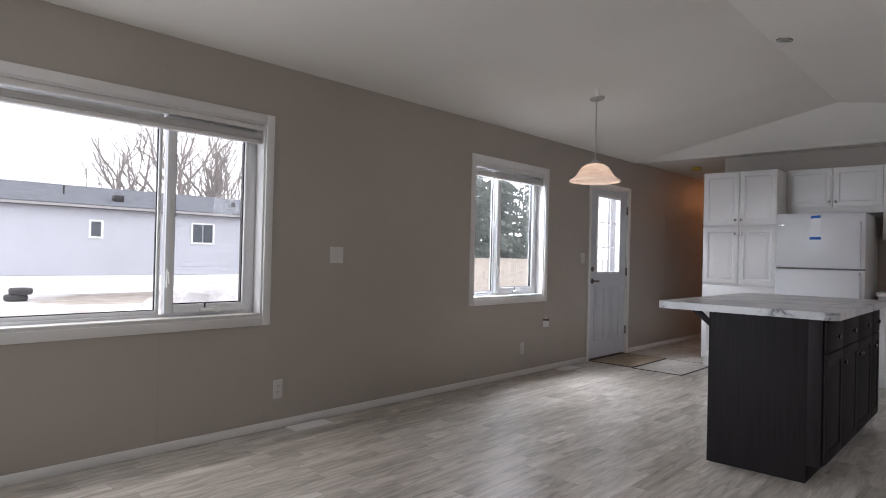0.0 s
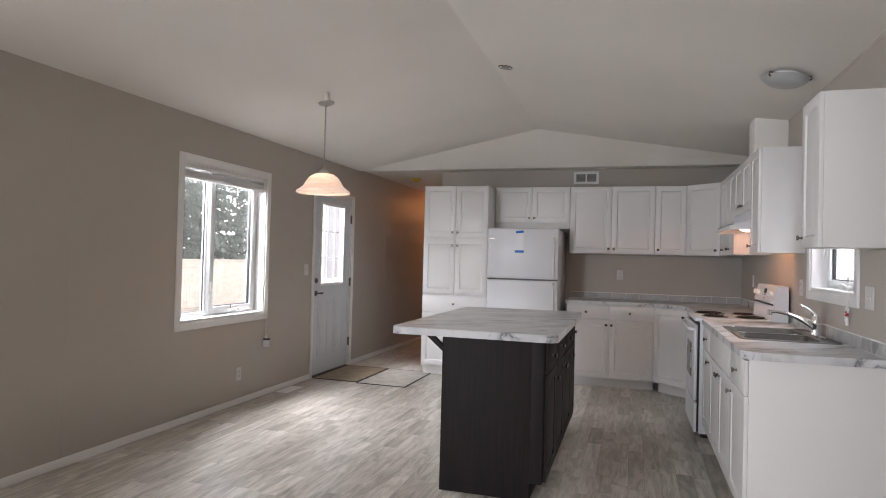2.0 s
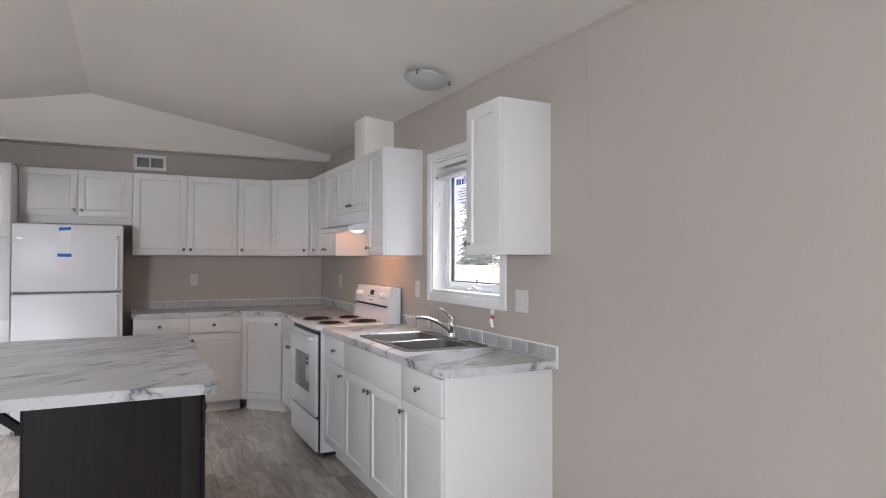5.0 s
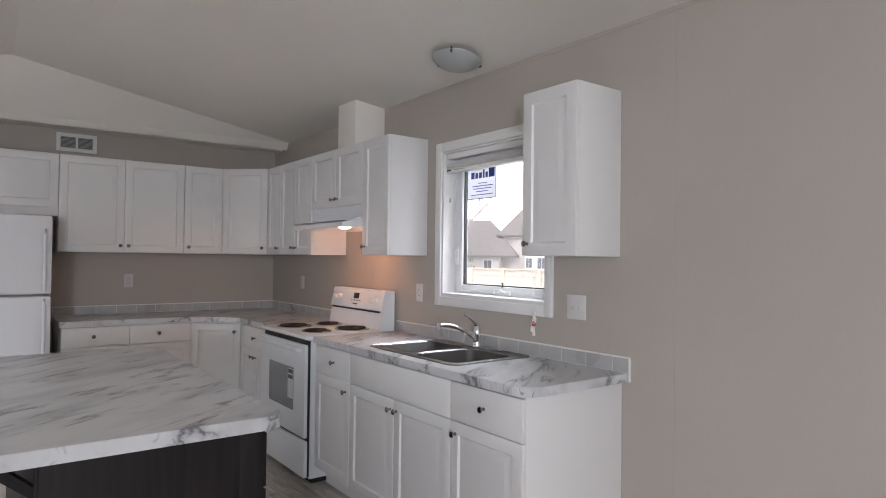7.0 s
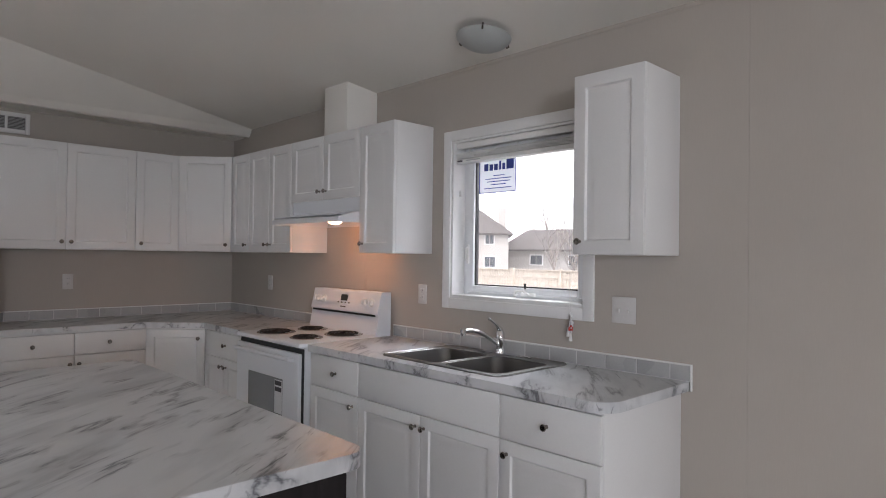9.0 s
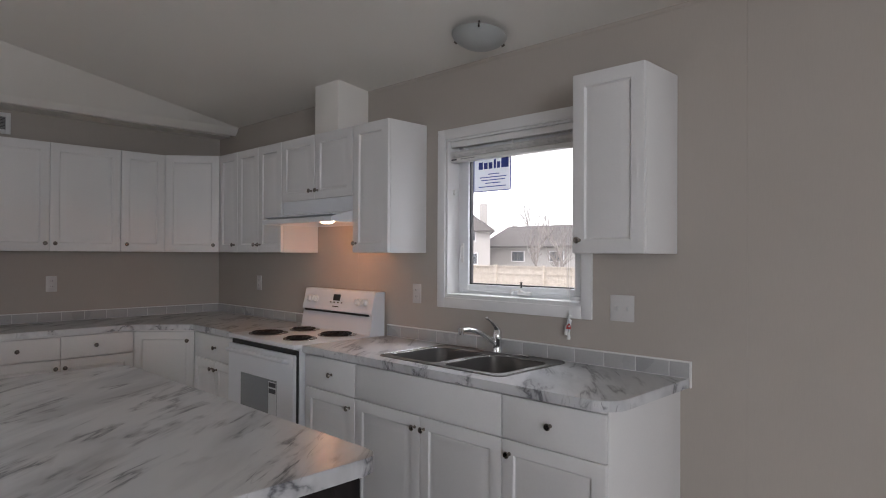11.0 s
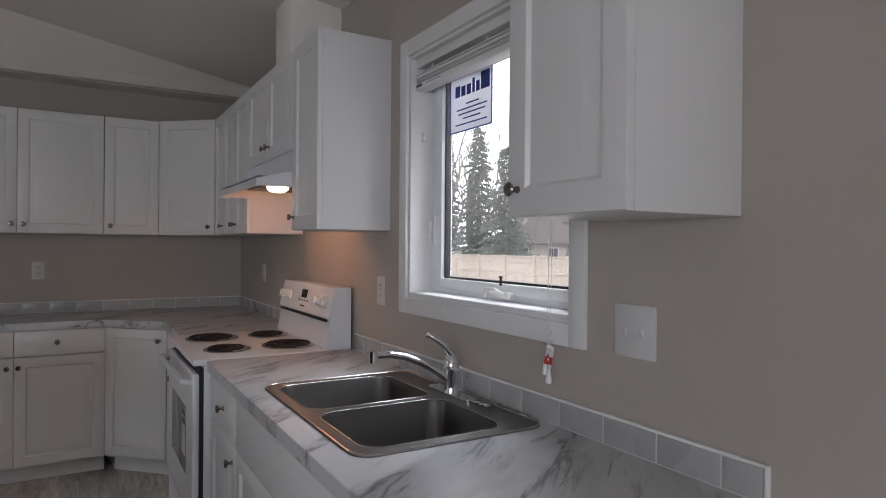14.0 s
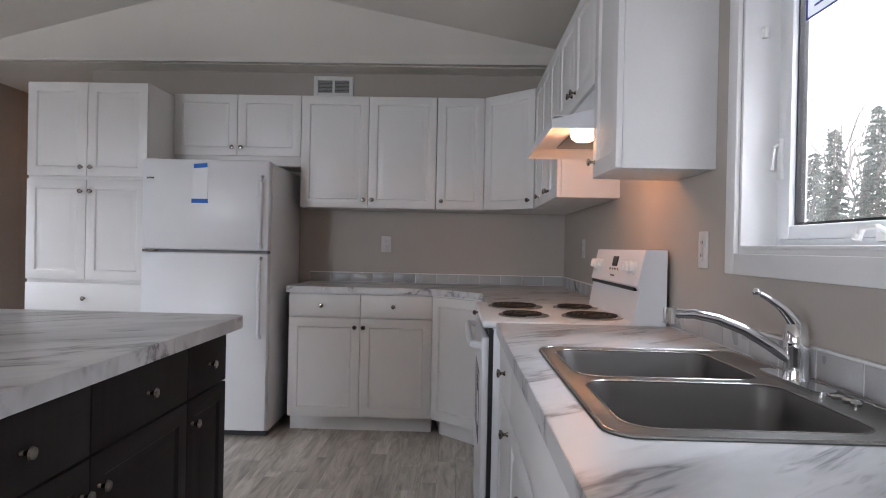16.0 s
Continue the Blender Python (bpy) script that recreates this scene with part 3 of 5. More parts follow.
def cord(blind, a, drop, tassel):
    """Pull cord with its tassels."""
    bm = bm_new()
    tube(bm, [(a, 0.01, -0.05), (a, -0.020, -0.4), (a + 0.004, -0.020, -drop)], 0.0009, 6)
    tube(bm, [(a + 0.008, 0.01, -0.05), (a + 0.010, -0.020, -0.4), (a + 0.016, -0.020, -drop + 0.02)], 0.0009, 6)
    c = part("pull_cord", bm, WHITE_PLASTIC, blind)
    for k, dz in ((a + 0.004, 0.0), (a + 0.018, 0.02)):
        bm = lathe(bm_new(), [(0.002, 0), (0.004, -0.004), (0.009, -0.040), (0.0085, -0.046), (0, -0.048)], Matrix.Translation((k, -0.024, -drop + dz)), 12)
        part("tassel", bm, WHITE_PLASTIC, c, tassel)
    return c


c2 = cord(blind_2, 5.87, 1.50, "white plastic tassel")
hang = pose(5.874, -0.036, 0, 0, 0, -52)         # the tag has turned on its cord
tag = part("warning_tag", box(bm_new(), -0.030, 0.030, -0.001, 0.001, -1.60, -1.520), PAPER, c2, "small paper warning tag")
tag.matrix_local = hang
tag = part("warning_band", box(bm_new(), -0.031, 0.031, -0.0025, 0.0025, -1.537, -1.519), INK, c2, "dark printed band")
tag.matrix_local = hang
c3 = cord(blind_3, 4.60, 1.014, "white plastic tassel")
bm = tube(bm_new(), [(4.600 + 0.006 * math.sin(k * 1.9), -0.026 + 0.005 * math.cos(k * 1.9), -0.925 - k * 0.0075) for k in range(8)], 0.0065, 8)
part("knotted_cord", bm, WHITE_PLASTIC, c3, "bunched white cord")
turned = Matrix.Translation((4.601, -0.030, -0.960)) @ pose(0, 0, 0, 0, 7, 35)
for name, z0, z1, w, mat, words in (("warning_tag", -0.062, 0.0, 0.011, PAPER, "white paper warning tag"), ("warning_band", -0.050, -0.024, 0.0114, RED_TAG, "red printed band"),
                                    ("warning_print", -0.040, -0.034, 0.0117, PAPER, "white print on the red band")):
    t = 0.0012 + (w - 0.011) * 1.2
    tag = part(name, box(bm_new(), -w, w if name != "warning_print" else 0.004, -t, t, z0, z1), mat, c3, words)
    tag.matrix_local = turned
tag = part("second_tag", box(bm_new(), -0.010, 0.010, -0.001, 0.001, -0.052, 0.0), PAPER, c3, "white paper tag turned away")
tag.matrix_local = Matrix.Translation((4.598, -0.024, -0.966)) @ pose(0, 0, 0, 0, -8, -40)
tag = part("second_band", box(bm_new(), -0.0103, 0.0103, -0.0014, 0.0014, -0.046, -0.026), RED_TAG, c3, "red printed band")
tag.matrix_local = Matrix.Translation((4.598, -0.024, -0.966)) @ pose(0, 0, 0, 0, -8, -40)
part("rail_label", box(bm_new(), 5.375, 5.415, 0.0125, 0.0138, -0.122, -0.113), INK, blind_3, "small dark label on the bottom rail")
part("rail_print", box(bm_new(), 5.24, 5.345, 0.0128, 0.0138, -0.120, -0.115), TILE, blind_3, "grey print on the bottom rail")

part("hold_down_clip", box(bm_new(), KW[1] - 0.030, KW[1] - 0.012, 0.045, 0.057, 1.785 - KW[3], 1.815 - KW[3], 0.002), WHITE_PLASTIC, blind_3)
# paper notice stuck in the kitchen pane, read from outside
notice = thing("paper_notice", face_frame(RIGHT, 1), "printed paper notice taped inside the kitchen window pane", "notice")
part("sheet", box(bm_new(), 5.06, 5.325, 0.1085, 0.1095, 1.80, 2.03), SHEER_PAPER, notice)
bm = bm_new()
ring(bm, 5.058, 5.327, 0.1065, 0.1085, 1.798, 2.03, 0.0045, 0.0)
part("border", bm, INK_BLUE, notice, "dark blue printed border")
for a, b, s, e in ((5.075, 5.125, 1.925, 1.985), (5.135, 5.155, 1.925, 1.960), (5.165, 5.178, 1.925, 1.975), (5.190, 5.215, 1.925, 1.960),
                   (5.225, 5.25, 1.925, 1.960), (5.26, 5.29, 1.925, 1.965), (5.07, 5.12, 1.995, 2.0)):
    part("logo_bar", box(bm_new(), a, b, 0.1065, 0.1085, s, e), INK_BLUE, notice, "blue printed logo bar")
for s, a, b in ((1.895, 5.14, 5.22), (1.878, 5.09, 5.28), (1.862, 5.10, 5.27), (1.845, 5.13, 5.24), (1.825, 5.09, 5.29)):
    part("print_bar", box(bm_new(), a, b, 0.1068, 0.1085, s - 0.0025, s + 0.0020), INK_BLUE, notice, "small blue print")

# entrance door
door = tagged(thing("door_1", face_frame(LEFT, -1), "pale grey entrance door with a half light, closed", "door"), kind="structure")
y0, y1, z1 = DOOR[0], DOOR[1], DOOR[3]
bm = bm_new()
for a, b, s, e in ((y0 - 0.045, y0, 0, z1 + 0.045), (y1, y1 + 0.065, 0, z1 + 0.045), (y0, y1, z1, z1 + 0.045)):
    box(bm, a, b, -0.014, 0.0, s, e, 0.003)
part("casing", bm, WHITE_TRIM, door)
bm = bm_new()
for a, b, s, e in ((y0, y0 + 0.018, 0, z1), (y1 - 0.018, y1, 0, z1), (y0 + 0.018, y1 - 0.018, z1 - 0.018, z1)):
    box(bm, a, b, 0.0, WALL_T, s, e)
part("door_frame", bm, WHITE_TRIM, door)
part("threshold", box(bm_new(), y0 + 0.018, y1 - 0.018, 0.0, WALL_T, -0.002, 0.016, 0.003), NICKEL, door, "aluminium threshold")
GL = (6.995, 7.545, 1.03, 1.925)
bm = bm_new()
for p, q, s, e in minus(y0 + 0.021, y1 - 0.021, 0.02, z1 - 0.021, [GL]):
    box(bm, p, q, 0.012, 0.056, s, e)
slab = part("door_slab", bm, DOOR_PAINT, door)
bm = bm_new()
ring(bm, GL[0] - 0.025, GL[1] + 0.025, 0.002, 0.014, GL[2] - 0.025, GL[3] + 0.025, 0.03, 0.004)
part("light_frame", bm, WHITE_VINYL, slab, "white frame round the glass")
pane = part("pane", box(bm_new(), GL[0], GL[1], 0.030, 0.036, GL[2], GL[3]), GLASS, slab, "clear glass")
pane.visible_shadow = False
for i in (1, 2):
    a = GL[0] + (GL[1] - GL[0]) * i / 3
    part("muntin", box(bm_new(), a - 0.006, a + 0.006, 0.038, 0.044, GL[2], GL[3]), WHITE_VINYL, slab)
for i in (1, 2):
    s = GL[2] + (GL[3] - GL[2]) * i / 3
    part("muntin", box(bm_new(), GL[0], GL[1], 0.0385, 0.0435, s - 0.006, s + 0.006), WHITE_VINYL, slab)
for a, b in ((6.95, 7.20), (7.33, 7.58)):
    bm = bm_new()
    ring(bm, a, b, 0.006, 0.0125, 0.22, 0.87, 0.028, 0.004)
    box(bm, a + 0.055, b - 0.055, 0.007, 0.0125, 0.275, 0.815, 0.003)
    part("panel_moulding", bm, DOOR_PAINT, slab)
bm = bm_new()
lathe(bm, [(0, 0), (0.03, 0), (0.032, 0.006), (0.026, 0.012), (0.011, 0.016), (0.011, 0.04), (0, 0.042)], Matrix.Translation((6.895, 0.012, 0.925)) @ pose(0, 0, 0, 90), 20)
box(bm, 6.885, 6.995, -0.034, -0.020, 0.916, 0.934, 0.006)
part("door_handle", bm, NICKEL, slab, "satin nickel lever handle")
part("deadbolt", lathe(bm_new(), [(0, 0), (0.03, 0), (0.031, 0.008), (0.02, 0.014), (0.016, 0.022), (0, 0.023)], Matrix.Translation((6.893, 0.012, 1.066)) @ pose(0, 0, 0, 90), 20), NICKEL, slab, "satin nickel deadbolt")
for s in (0.30, 1.03, 1.80):
    part("hinge", cyl(bm_new(), (y1 - 0.012, -0.004, s - 0.05), (y1 - 0.012, -0.004, s + 0.05), 0.011, seg=10), NICKEL, door, "nickel hinge")


# ---------------------------------------------------------------- kitchen cabinets
def raised_door(w, h, stile=0.052, thick=0.019):
    """A raised-panel door front: local x 0..w, z 0..h, its face at y = -thick."""
    bm = box(bm_new(), 0, w, -thick, 0, 0, h)
    bm.faces.ensure_lookup_table()
    front = [f for f in bm.faces if f.calc_center_median().y < -thick + 1e-5][0]
    edges = list(front.edges)
    bmesh.ops.bevel(bm, geom=edges, offset=0.004, segments=2, affect="EDGES", profile=0.5)
    front = max((f for f in bm.faces if abs(f.calc_center_median().y + thick) < 1e-4), key=lambda f: f.calc_area())
    if min(w, h) > 0.2:
        for t, d in ((stile, 0.0), (0.007, -0.0085), (0.007, 0.0), (0.030, 0.0080), (0.004, 0.0006)):
            bmesh.ops.inset_individual(bm, faces=[front], thickness=t, depth=d, use_even_offset=True)
    return bm


def drawer_front(w, h, thick=0.019):
    return box(bm_new(), 0, w, -thick, 0, 0, h, 0.004)


def knob(parent, x, y, z):
    """A small mushroom knob that stands off towards -y."""
    prof = [(0, 0), (0.008, 0), (0.0075, 0.003), (0.0045, 0.008), (0.005, 0.014), (0.012, 0.019), (0.0145, 0.023), (0.012, 0.027), (0, 0.029)]
    return part("knob", lathe(bm_new(), prof, Matrix.Translation((x, y, z)) @ pose(0, 0, 0, 90), 16), NICKEL, parent, "satin nickel knob")


def cabinet(name, m, w, d, z0, z1, label, fronts, material=None, toe=0.0, group="", body_top=True):
    """A cabinet unit in a local frame: x along its front, y into it, front at y = 0.
    fronts: (kind, x0, x1, z0, z1, knobs), the knobs as (x, z)."""
    material = material or WHITE_CAB
    cab = thing(name, m, label, "cabinet", group)
    bm = bm_new()
    box(bm, 0.0, w, 0.0, d, z0 + toe, z1 if body_top else 0.74, 0.0015)
    part("body", bm, material, cab)
    if not body_top:                     # room for the bowls, with a rail behind the false front
        part("top_rail", box(bm_new(), 0.0, w, 0.0, 0.02, 0.741, z1), material, cab)
    if toe:
        part("toe_kick", box(bm_new(), 0.0, w, 0.065, d - 0.01, z0, z0 + toe), material, cab)
    for kind, a, b, s, e, knobs in fronts:
        bm = raised_door(b - a - 0.0024, e - s - 0.0024) if kind == "door" else drawer_front(b - a - 0.0024, e - s - 0.0024)
        f = part(kind, bm, material, cab)
        f.location = (a + 0.0012, -0.0015, s + 0.0012)
        for kx, kz in knobs:
            knob(f, kx - a - 0.0012, -0.019, kz - s - 0.0012)
    return cab


def facing_left(x, y, z=0.0):
    """Pose of a unit on the right wall: local x runs towards -y, local y towards +x."""
    return pose(x, y, z, 0, 0, -90)


def facing_right(x, y, z=0.0):
    return pose(x, y, z, 0, 0, 90)


BASE_X, UP_X = 0.60, 0.913       # bodies behind the fronts on the right wall
BASE_Y, UP_Y, PAN_Y = 7.66, 7.924, 7.57

# base units on the right wall, from the range towards the living room
cabinet("base_cabinet", facing_left(BASE_X, 5.938), 0.448, RIGHT - BASE_X, 0, 0.892, "white base cabinet beside the range, drawer over door",
        [("drawer", 0, 0.448, 0.7085, 0.884, [(0.250, 0.800)]), ("door", 0, 0.448, 0.115, 0.7075, [(0.405, 0.652)])], toe=0.10, group="sink wall base cabinets")
cabinet("sink_cabinet", facing_left(BASE_X, 5.488), 0.95, RIGHT - BASE_X, 0, 0.892, "white sink base cabinet with a false front over two doors",
        [("false_front", 0, 0.95, 0.7085, 0.884, []), ("door", 0, 0.475, 0.115, 0.7075, [(0.445, 0.652)]), ("door", 0.475, 0.95, 0.115, 0.7075, [(0.505, 0.652)])],
        toe=0.10, group="sink wall base cabinets", body_top=False)
cabinet("base_cabinet", facing_left(BASE_X, 4.536), 0.466, RIGHT - BASE_X, 0, 0.892, "white end base cabinet of the sink counter, drawer over door",
        [("drawer", 0, 0.466, 0.7085, 0.884, [(0.233, 0.800)]), ("door", 0, 0.466, 0.115, 0.7075, [(0.04, 0.652)])], toe=0.10, group="sink wall base cabinets")
# narrow unit past the range and the angled corner
cabinet("base_cabinet", facing_left(BASE_X, 7.345), 0.625, RIGHT - BASE_X, 0, 0.892, "white base cabinet between the range and the corner",
        [("drawer", 0, 0.625, 0.7085, 0.884, [(0.33, 0.800)]), ("door", 0, 0.312, 0.115, 0.7075, [(0.28, 0.652)]), ("door", 0.312, 0.625, 0.115, 0.7075, [(0.345, 0.652)])],
        toe=0.10, group="corner base cabinets")


def corner_unit(name, label, a, b, z0, z1, toe, door_z, kx, kz, group):
    """A corner cabinet with its front set at an angle from a to b."""
    (ax, ay), (bx, by) = a, b
    ang = math.degrees(math.atan2(by - ay, bx - ax))
    w = math.hypot(bx - ax, by - ay)
    cab = thing(name, pose(ax, ay, 0, 0, 0, ang), label, "cabinet", group)
    inv = cab.matrix_world.inverted()
    out = [(ax, ay), (bx, by), (RIGHT - 0.002, by), (RIGHT - 0.002, BACK - 0.002), (ax, BACK - 0.002)]
    loc = [(inv @ Vector((x, y, 0))).to_2d() for x, y in out]
    part("body", prism(bm_new(), [tuple(v) for v in loc], z0 + toe, z1), WHITE_CAB, cab, smooth=False)
    if toe:
        c = sum((Vector(v) for v in loc), Vector((0, 0))) / 5
        tk = [tuple(Vector(v) + (Vector((0.02, 0.06)) if v.y < 0.01 and v.x < w / 2 else Vector((-0.02, 0.06)) if v.y < 0.01 else Vector((0, 0)))) for v in loc]
        part("toe_kick", prism(bm_new(), tk, z0, z0 + toe), WHITE_CAB, cab, smooth=False)
    d = part("door", raised_door(w - 0.03, door_z[1] - door_z[0]), WHITE_CAB, cab)
    d.location = (0.015, -0.0015, door_z[0])
    knob(d, kx, -0.019, kz - door_z[0])
    return cab


corner_unit("corner_base_cabinet", "white angled corner base cabinet with one tall door", (0.272, BASE_Y), (BASE_X, 7.347), 0, 0.893, 0.10, (0.115, 0.882), 0.38, 0.818, "corner base cabinets")
cabinet("base_cabinet", pose(-0.645, BASE_Y, 0), 0.915, BACK - BASE_Y, 0, 0.892, "white base cabinet beside the refrigerator, two drawers over two doors",
        [("drawer", 0, 0.457, 0.738, 0.884, [(0.210, 0.812)]), ("drawer", 0.457, 0.915, 0.738, 0.884, [(0.668, 0.812)]),
         ("door", 0, 0.457, 0.105, 0.733, [(0.425, 0.677)]), ("door", 0.457, 0.915, 0.105, 0.733, [(0.480, 0.677)])], toe=0.10, group="corner base cabinets")

# wall units
U0, U1 = 1.45, 2.206
cabinet("wall_cabinet", facing_left(UP_X, 4.410), 0.325, RIGHT - UP_X, U0, U1, "white single wall cabinet beside the kitchen window",
        [("door", 0, 0.325, U0, U1, [(0.035, U0 + 0.055)])], group="wall cabinets")
cabinet("wall_cabinet", facing_left(UP_X, 5.925), 0.32, RIGHT - UP_X, U0, U1, "white single wall cabinet between hood and window",
        [("door", 0, 0.32, U0, U1, [(0.035, U0 + 0.055)])], group="wall cabinets")
cabinet("wall_cabinet", facing_left(UP_X, 6.715), 0.788, RIGHT - UP_X, 1.79, U1, "white short wall cabinet over the range hood",
        [("door", 0, 0.394, 1.79, U1, [(0.36, 1.845)]), ("door", 0.394, 0.788, 1.79, U1, [(0.43, 1.845)])], group="wall cabinets")
cabinet("wall_cabinet", facing_left(UP_X, 7.33), 0.613, RIGHT - UP_X, U0, U1, "white double wall cabinet past the range hood",
        [("door", 0, 0.306, U0, U1, [(0.275, U0 + 0.055)]), ("door", 0.306, 0.613, U0, U1, [(0.338, U0 + 0.055)])], group="wall cabinets")
cabinet("wall_cabinet", facing_left(UP_X, 7.622), 0.29, RIGHT - UP_X, U0, U1, "white narrow wall cabinet next to the corner",
        [("door", 0, 0.29, U0, U1, [(0.25, U0 + 0.055)])], group="wall cabinets")
corner_unit("corner_wall_cabinet", "white angled corner wall cabinet with one door", (0.590, UP_Y), (UP_X, 7.624), U0, U1, 0.0, (U0, U1), 0.375, U0 + 0.055, "wall cabinets")
cabinet("wall_cabinet", pose(0.267, UP_Y, 0), 0.321, BACK - UP_Y, U0, U1, "white narrow wall cabinet over the back counter",
        [("door", 0, 0.321, U0, U1, [(0.035, U0 + 0.055)])], group="wall cabinets")
cabinet("wall_cabinet", pose(-0.655, UP_Y, 0), 0.92, BACK - UP_Y, U0, U1, "white double wall cabinet over the back counter",
        [("door", 0, 0.46, U0, U1, [(0.43, U0 + 0.055)]), ("door", 0.46, 0.92, U0, U1, [(0.49, U0 + 0.055)])], group="wall cabinets")
cabinet("wall_cabinet", pose(-1.528, UP_Y, 0), 0.871, BACK - UP_Y, 1.725, U1, "white short wall cabinet over the refrigerator",
        [("door", 0, 0.435, 1.79, U1, [(0.405, 1.845)]), ("door", 0.435, 0.871, 1.79, U1, [(0.466, 1.845)])], group="wall cabinets")
cabinet("pantry_cabinet", pose(-2.292, PAN_Y, 0), 0.762, BACK - PAN_Y, 0, 2.186, "tall white pantry cabinet with a drawer between its doors",
        [("door", 0, 0.381, 1.595, 2.183, [(0.35, 1.65)]), ("door", 0.381, 0.762, 1.595, 2.183, [(0.412, 1.65)]),
         ("door", 0, 0.381, 0.945, 1.575, [(0.35, 1.50)]), ("door", 0.381, 0.762, 0.945, 1.575, [(0.412, 1.50)]),
         ("drawer", 0, 0.762, 0.735, 0.925, [(0.381, 0.83)]),
         ("door", 0, 0.381, 0.12, 0.72, [(0.35, 0.66)]), ("door", 0.381, 0.762, 0.12, 0.72, [(0.412, 0.66)])], toe=0.10)
# vent chase over the hood cabinet
solo("vent_chase", box(bm_new(), 0.955, RIGHT, 6.155, 6.41, U1, 2.58, 0.002), CEIL, "white boxed vent chase above the hood cabinet", "vent chase")

# ---------------------------------------------------------------- counters
def edge_band(outline, z0, z1, closed=True, out=0.0015):
    """A thin band that wraps the outline of a worktop, given anticlockwise."""
    bm = bm_new()
    n = len(outline)
    inner, outer = [], []
    for i, (x, y) in enumerate(outline):
        p, q = Vector(outline[i - 1]), Vector(outline[(i + 1) % n])
        if not closed and i == 0:
            p = Vector((x, y))
        if not closed and i == n - 1:
            q = Vector((x, y))
        d = (q - p).normalized()
        nx, ny = d.y * out, -d.x * out
        inner.append((x, y))
        outer.append((x + nx, y + ny))
    for i in range(n if closed else n - 1):
        j = (i + 1) % n
        v = [bm.verts.new((*c, z)) for z in (z0, z1) for c in (inner[i], inner[j], outer[j], outer[i])]
        for f in ((0, 1, 2, 3), (7, 6, 5, 4), (3, 2, 6, 7), (1, 0, 4, 5)):
            bm.faces.new([v[k] for k in f])
    return bm


CT0, CT1 = 0.893, 0.931
SX0, SX1, SY0, SY1 = 0.642, 1.160, 4.597, 5.392     # sink rim
bm = bm_new()
prism(bm, [(RIGHT - 0.002, 4.035), (RIGHT - 0.002, SY0 + 0.02), (0.566, SY0 + 0.02)] + [(x, y) for x, y in arc(0.566 + 0.10, 4.035 + 0.10, 0.10, 180, 270)], CT0, CT1)
prism(bm, [(0.566, SY0 + 0.02), (SX0 + 0.02, SY0 + 0.02), (SX0 + 0.02, SY1 - 0.02), (0.566, SY1 - 0.02)], CT0, CT1)
prism(bm, [(SX1 - 0.02, SY0 + 0.02), (RIGHT - 0.002, SY0 + 0.02), (RIGHT - 0.002, SY1 - 0.02), (SX1 - 0.02, SY1 - 0.02)], CT0, CT1)
prism(bm, [(0.566, SY1 - 0.02), (RIGHT - 0.002, SY1 - 0.02), (RIGHT - 0.002, 5.942), (0.566, 5.942)], CT0, CT1)
bmesh.ops.remove_doubles(bm, verts=bm.verts[:], dist=1e-5)
wt = thing("worktop", pose(0, 0, 0), "marble-look laminate worktop with a rounded corner round the sink", "worktop")
part("slab", bm, MARBLE, wt, smooth=False)
part("edge_band", edge_band([(0.566, 5.942), (0.566, 5.0), (0.566, 4.5)] + arc(0.666, 4.135, 0.10, 180, 270) + [(0.9, 4.035), (RIGHT - 0.002, 4.035)], CT0 - 0.001, CT1 - 0.001, False), MARBLE, wt, smooth=False)
bm = prism(bm_new(), [(-0.66, BACK - 0.002), (-0.66, 7.628), (0.258, 7.628), (0.572, 7.35), (0.572, 6.718), (RIGHT - 0.002, 6.718), (RIGHT - 0.002, BACK - 0.002)], CT0, CT1)
wt = thing("worktop", pose(0, 0, 0), "marble-look laminate corner worktop beside the range", "worktop")
part("slab", bm, MARBLE, wt, smooth=False)
part("edge_band", edge_band([(-0.66, 7.9), (-0.66, 7.628), (0.258, 7.628), (0.572, 7.35), (0.572, 6.718)], CT0 - 0.001, CT1 - 0.001, False), MARBLE, wt, smooth=False)


def splash(name, m, length, label, first=0.155, cap_end=False):
    """A low backsplash of single tiles with a pale cap: local x along the wall, y out of it."""
    ob = thing(name, m, label, "backsplash")
    bm = bm_new()
    box(bm, 0, length, -0.0092, -0.0005, 0, 0.069)
    part("grout_bed", bm, GROUT, ob)
    bm = bm_new()
    box(bm, 0, length, -0.0122, -0.0005, 0.0665, 0.072, 0.0015)
    if cap_end:
        box(bm, length, length + 0.007, -0.013, -0.0005, -0.038, 0.072, 0.002)
    part("edge_strip", bm, WHITE_TRIM, ob)
    meshes, x, w = {}, 0.001, first
    while x < length - 0.01:
        w = min(w, length - x)
        key = round(w, 4)
        if key not in meshes:
            meshes[key] = mesh_of("tile", box(bm_new(), 0.0026, w - 0.0026, -0.0110, -0.004, 0.003, 0.0645, 0.0008), TILE)
        shared("tile", meshes[key], ob, Matrix.Translation((x, 0, 0)))
        x, w = x + w, 0.1545
    return ob


splash("backsplash", pose(RIGHT, 5.942, CT1, 0, 0, -90), 1.914, "low pale grey tile backsplash behind the sink", 0.1265, True)
splash("backsplash", pose(RIGHT, BACK - 0.014, CT1, 0, 0, -90), BACK - 6.734, "low pale grey tile backsplash beside the range")
splash("backsplash", pose(-0.655, BACK, CT1), RIGHT + 0.655, "low pale grey tile backsplash along the back wall")

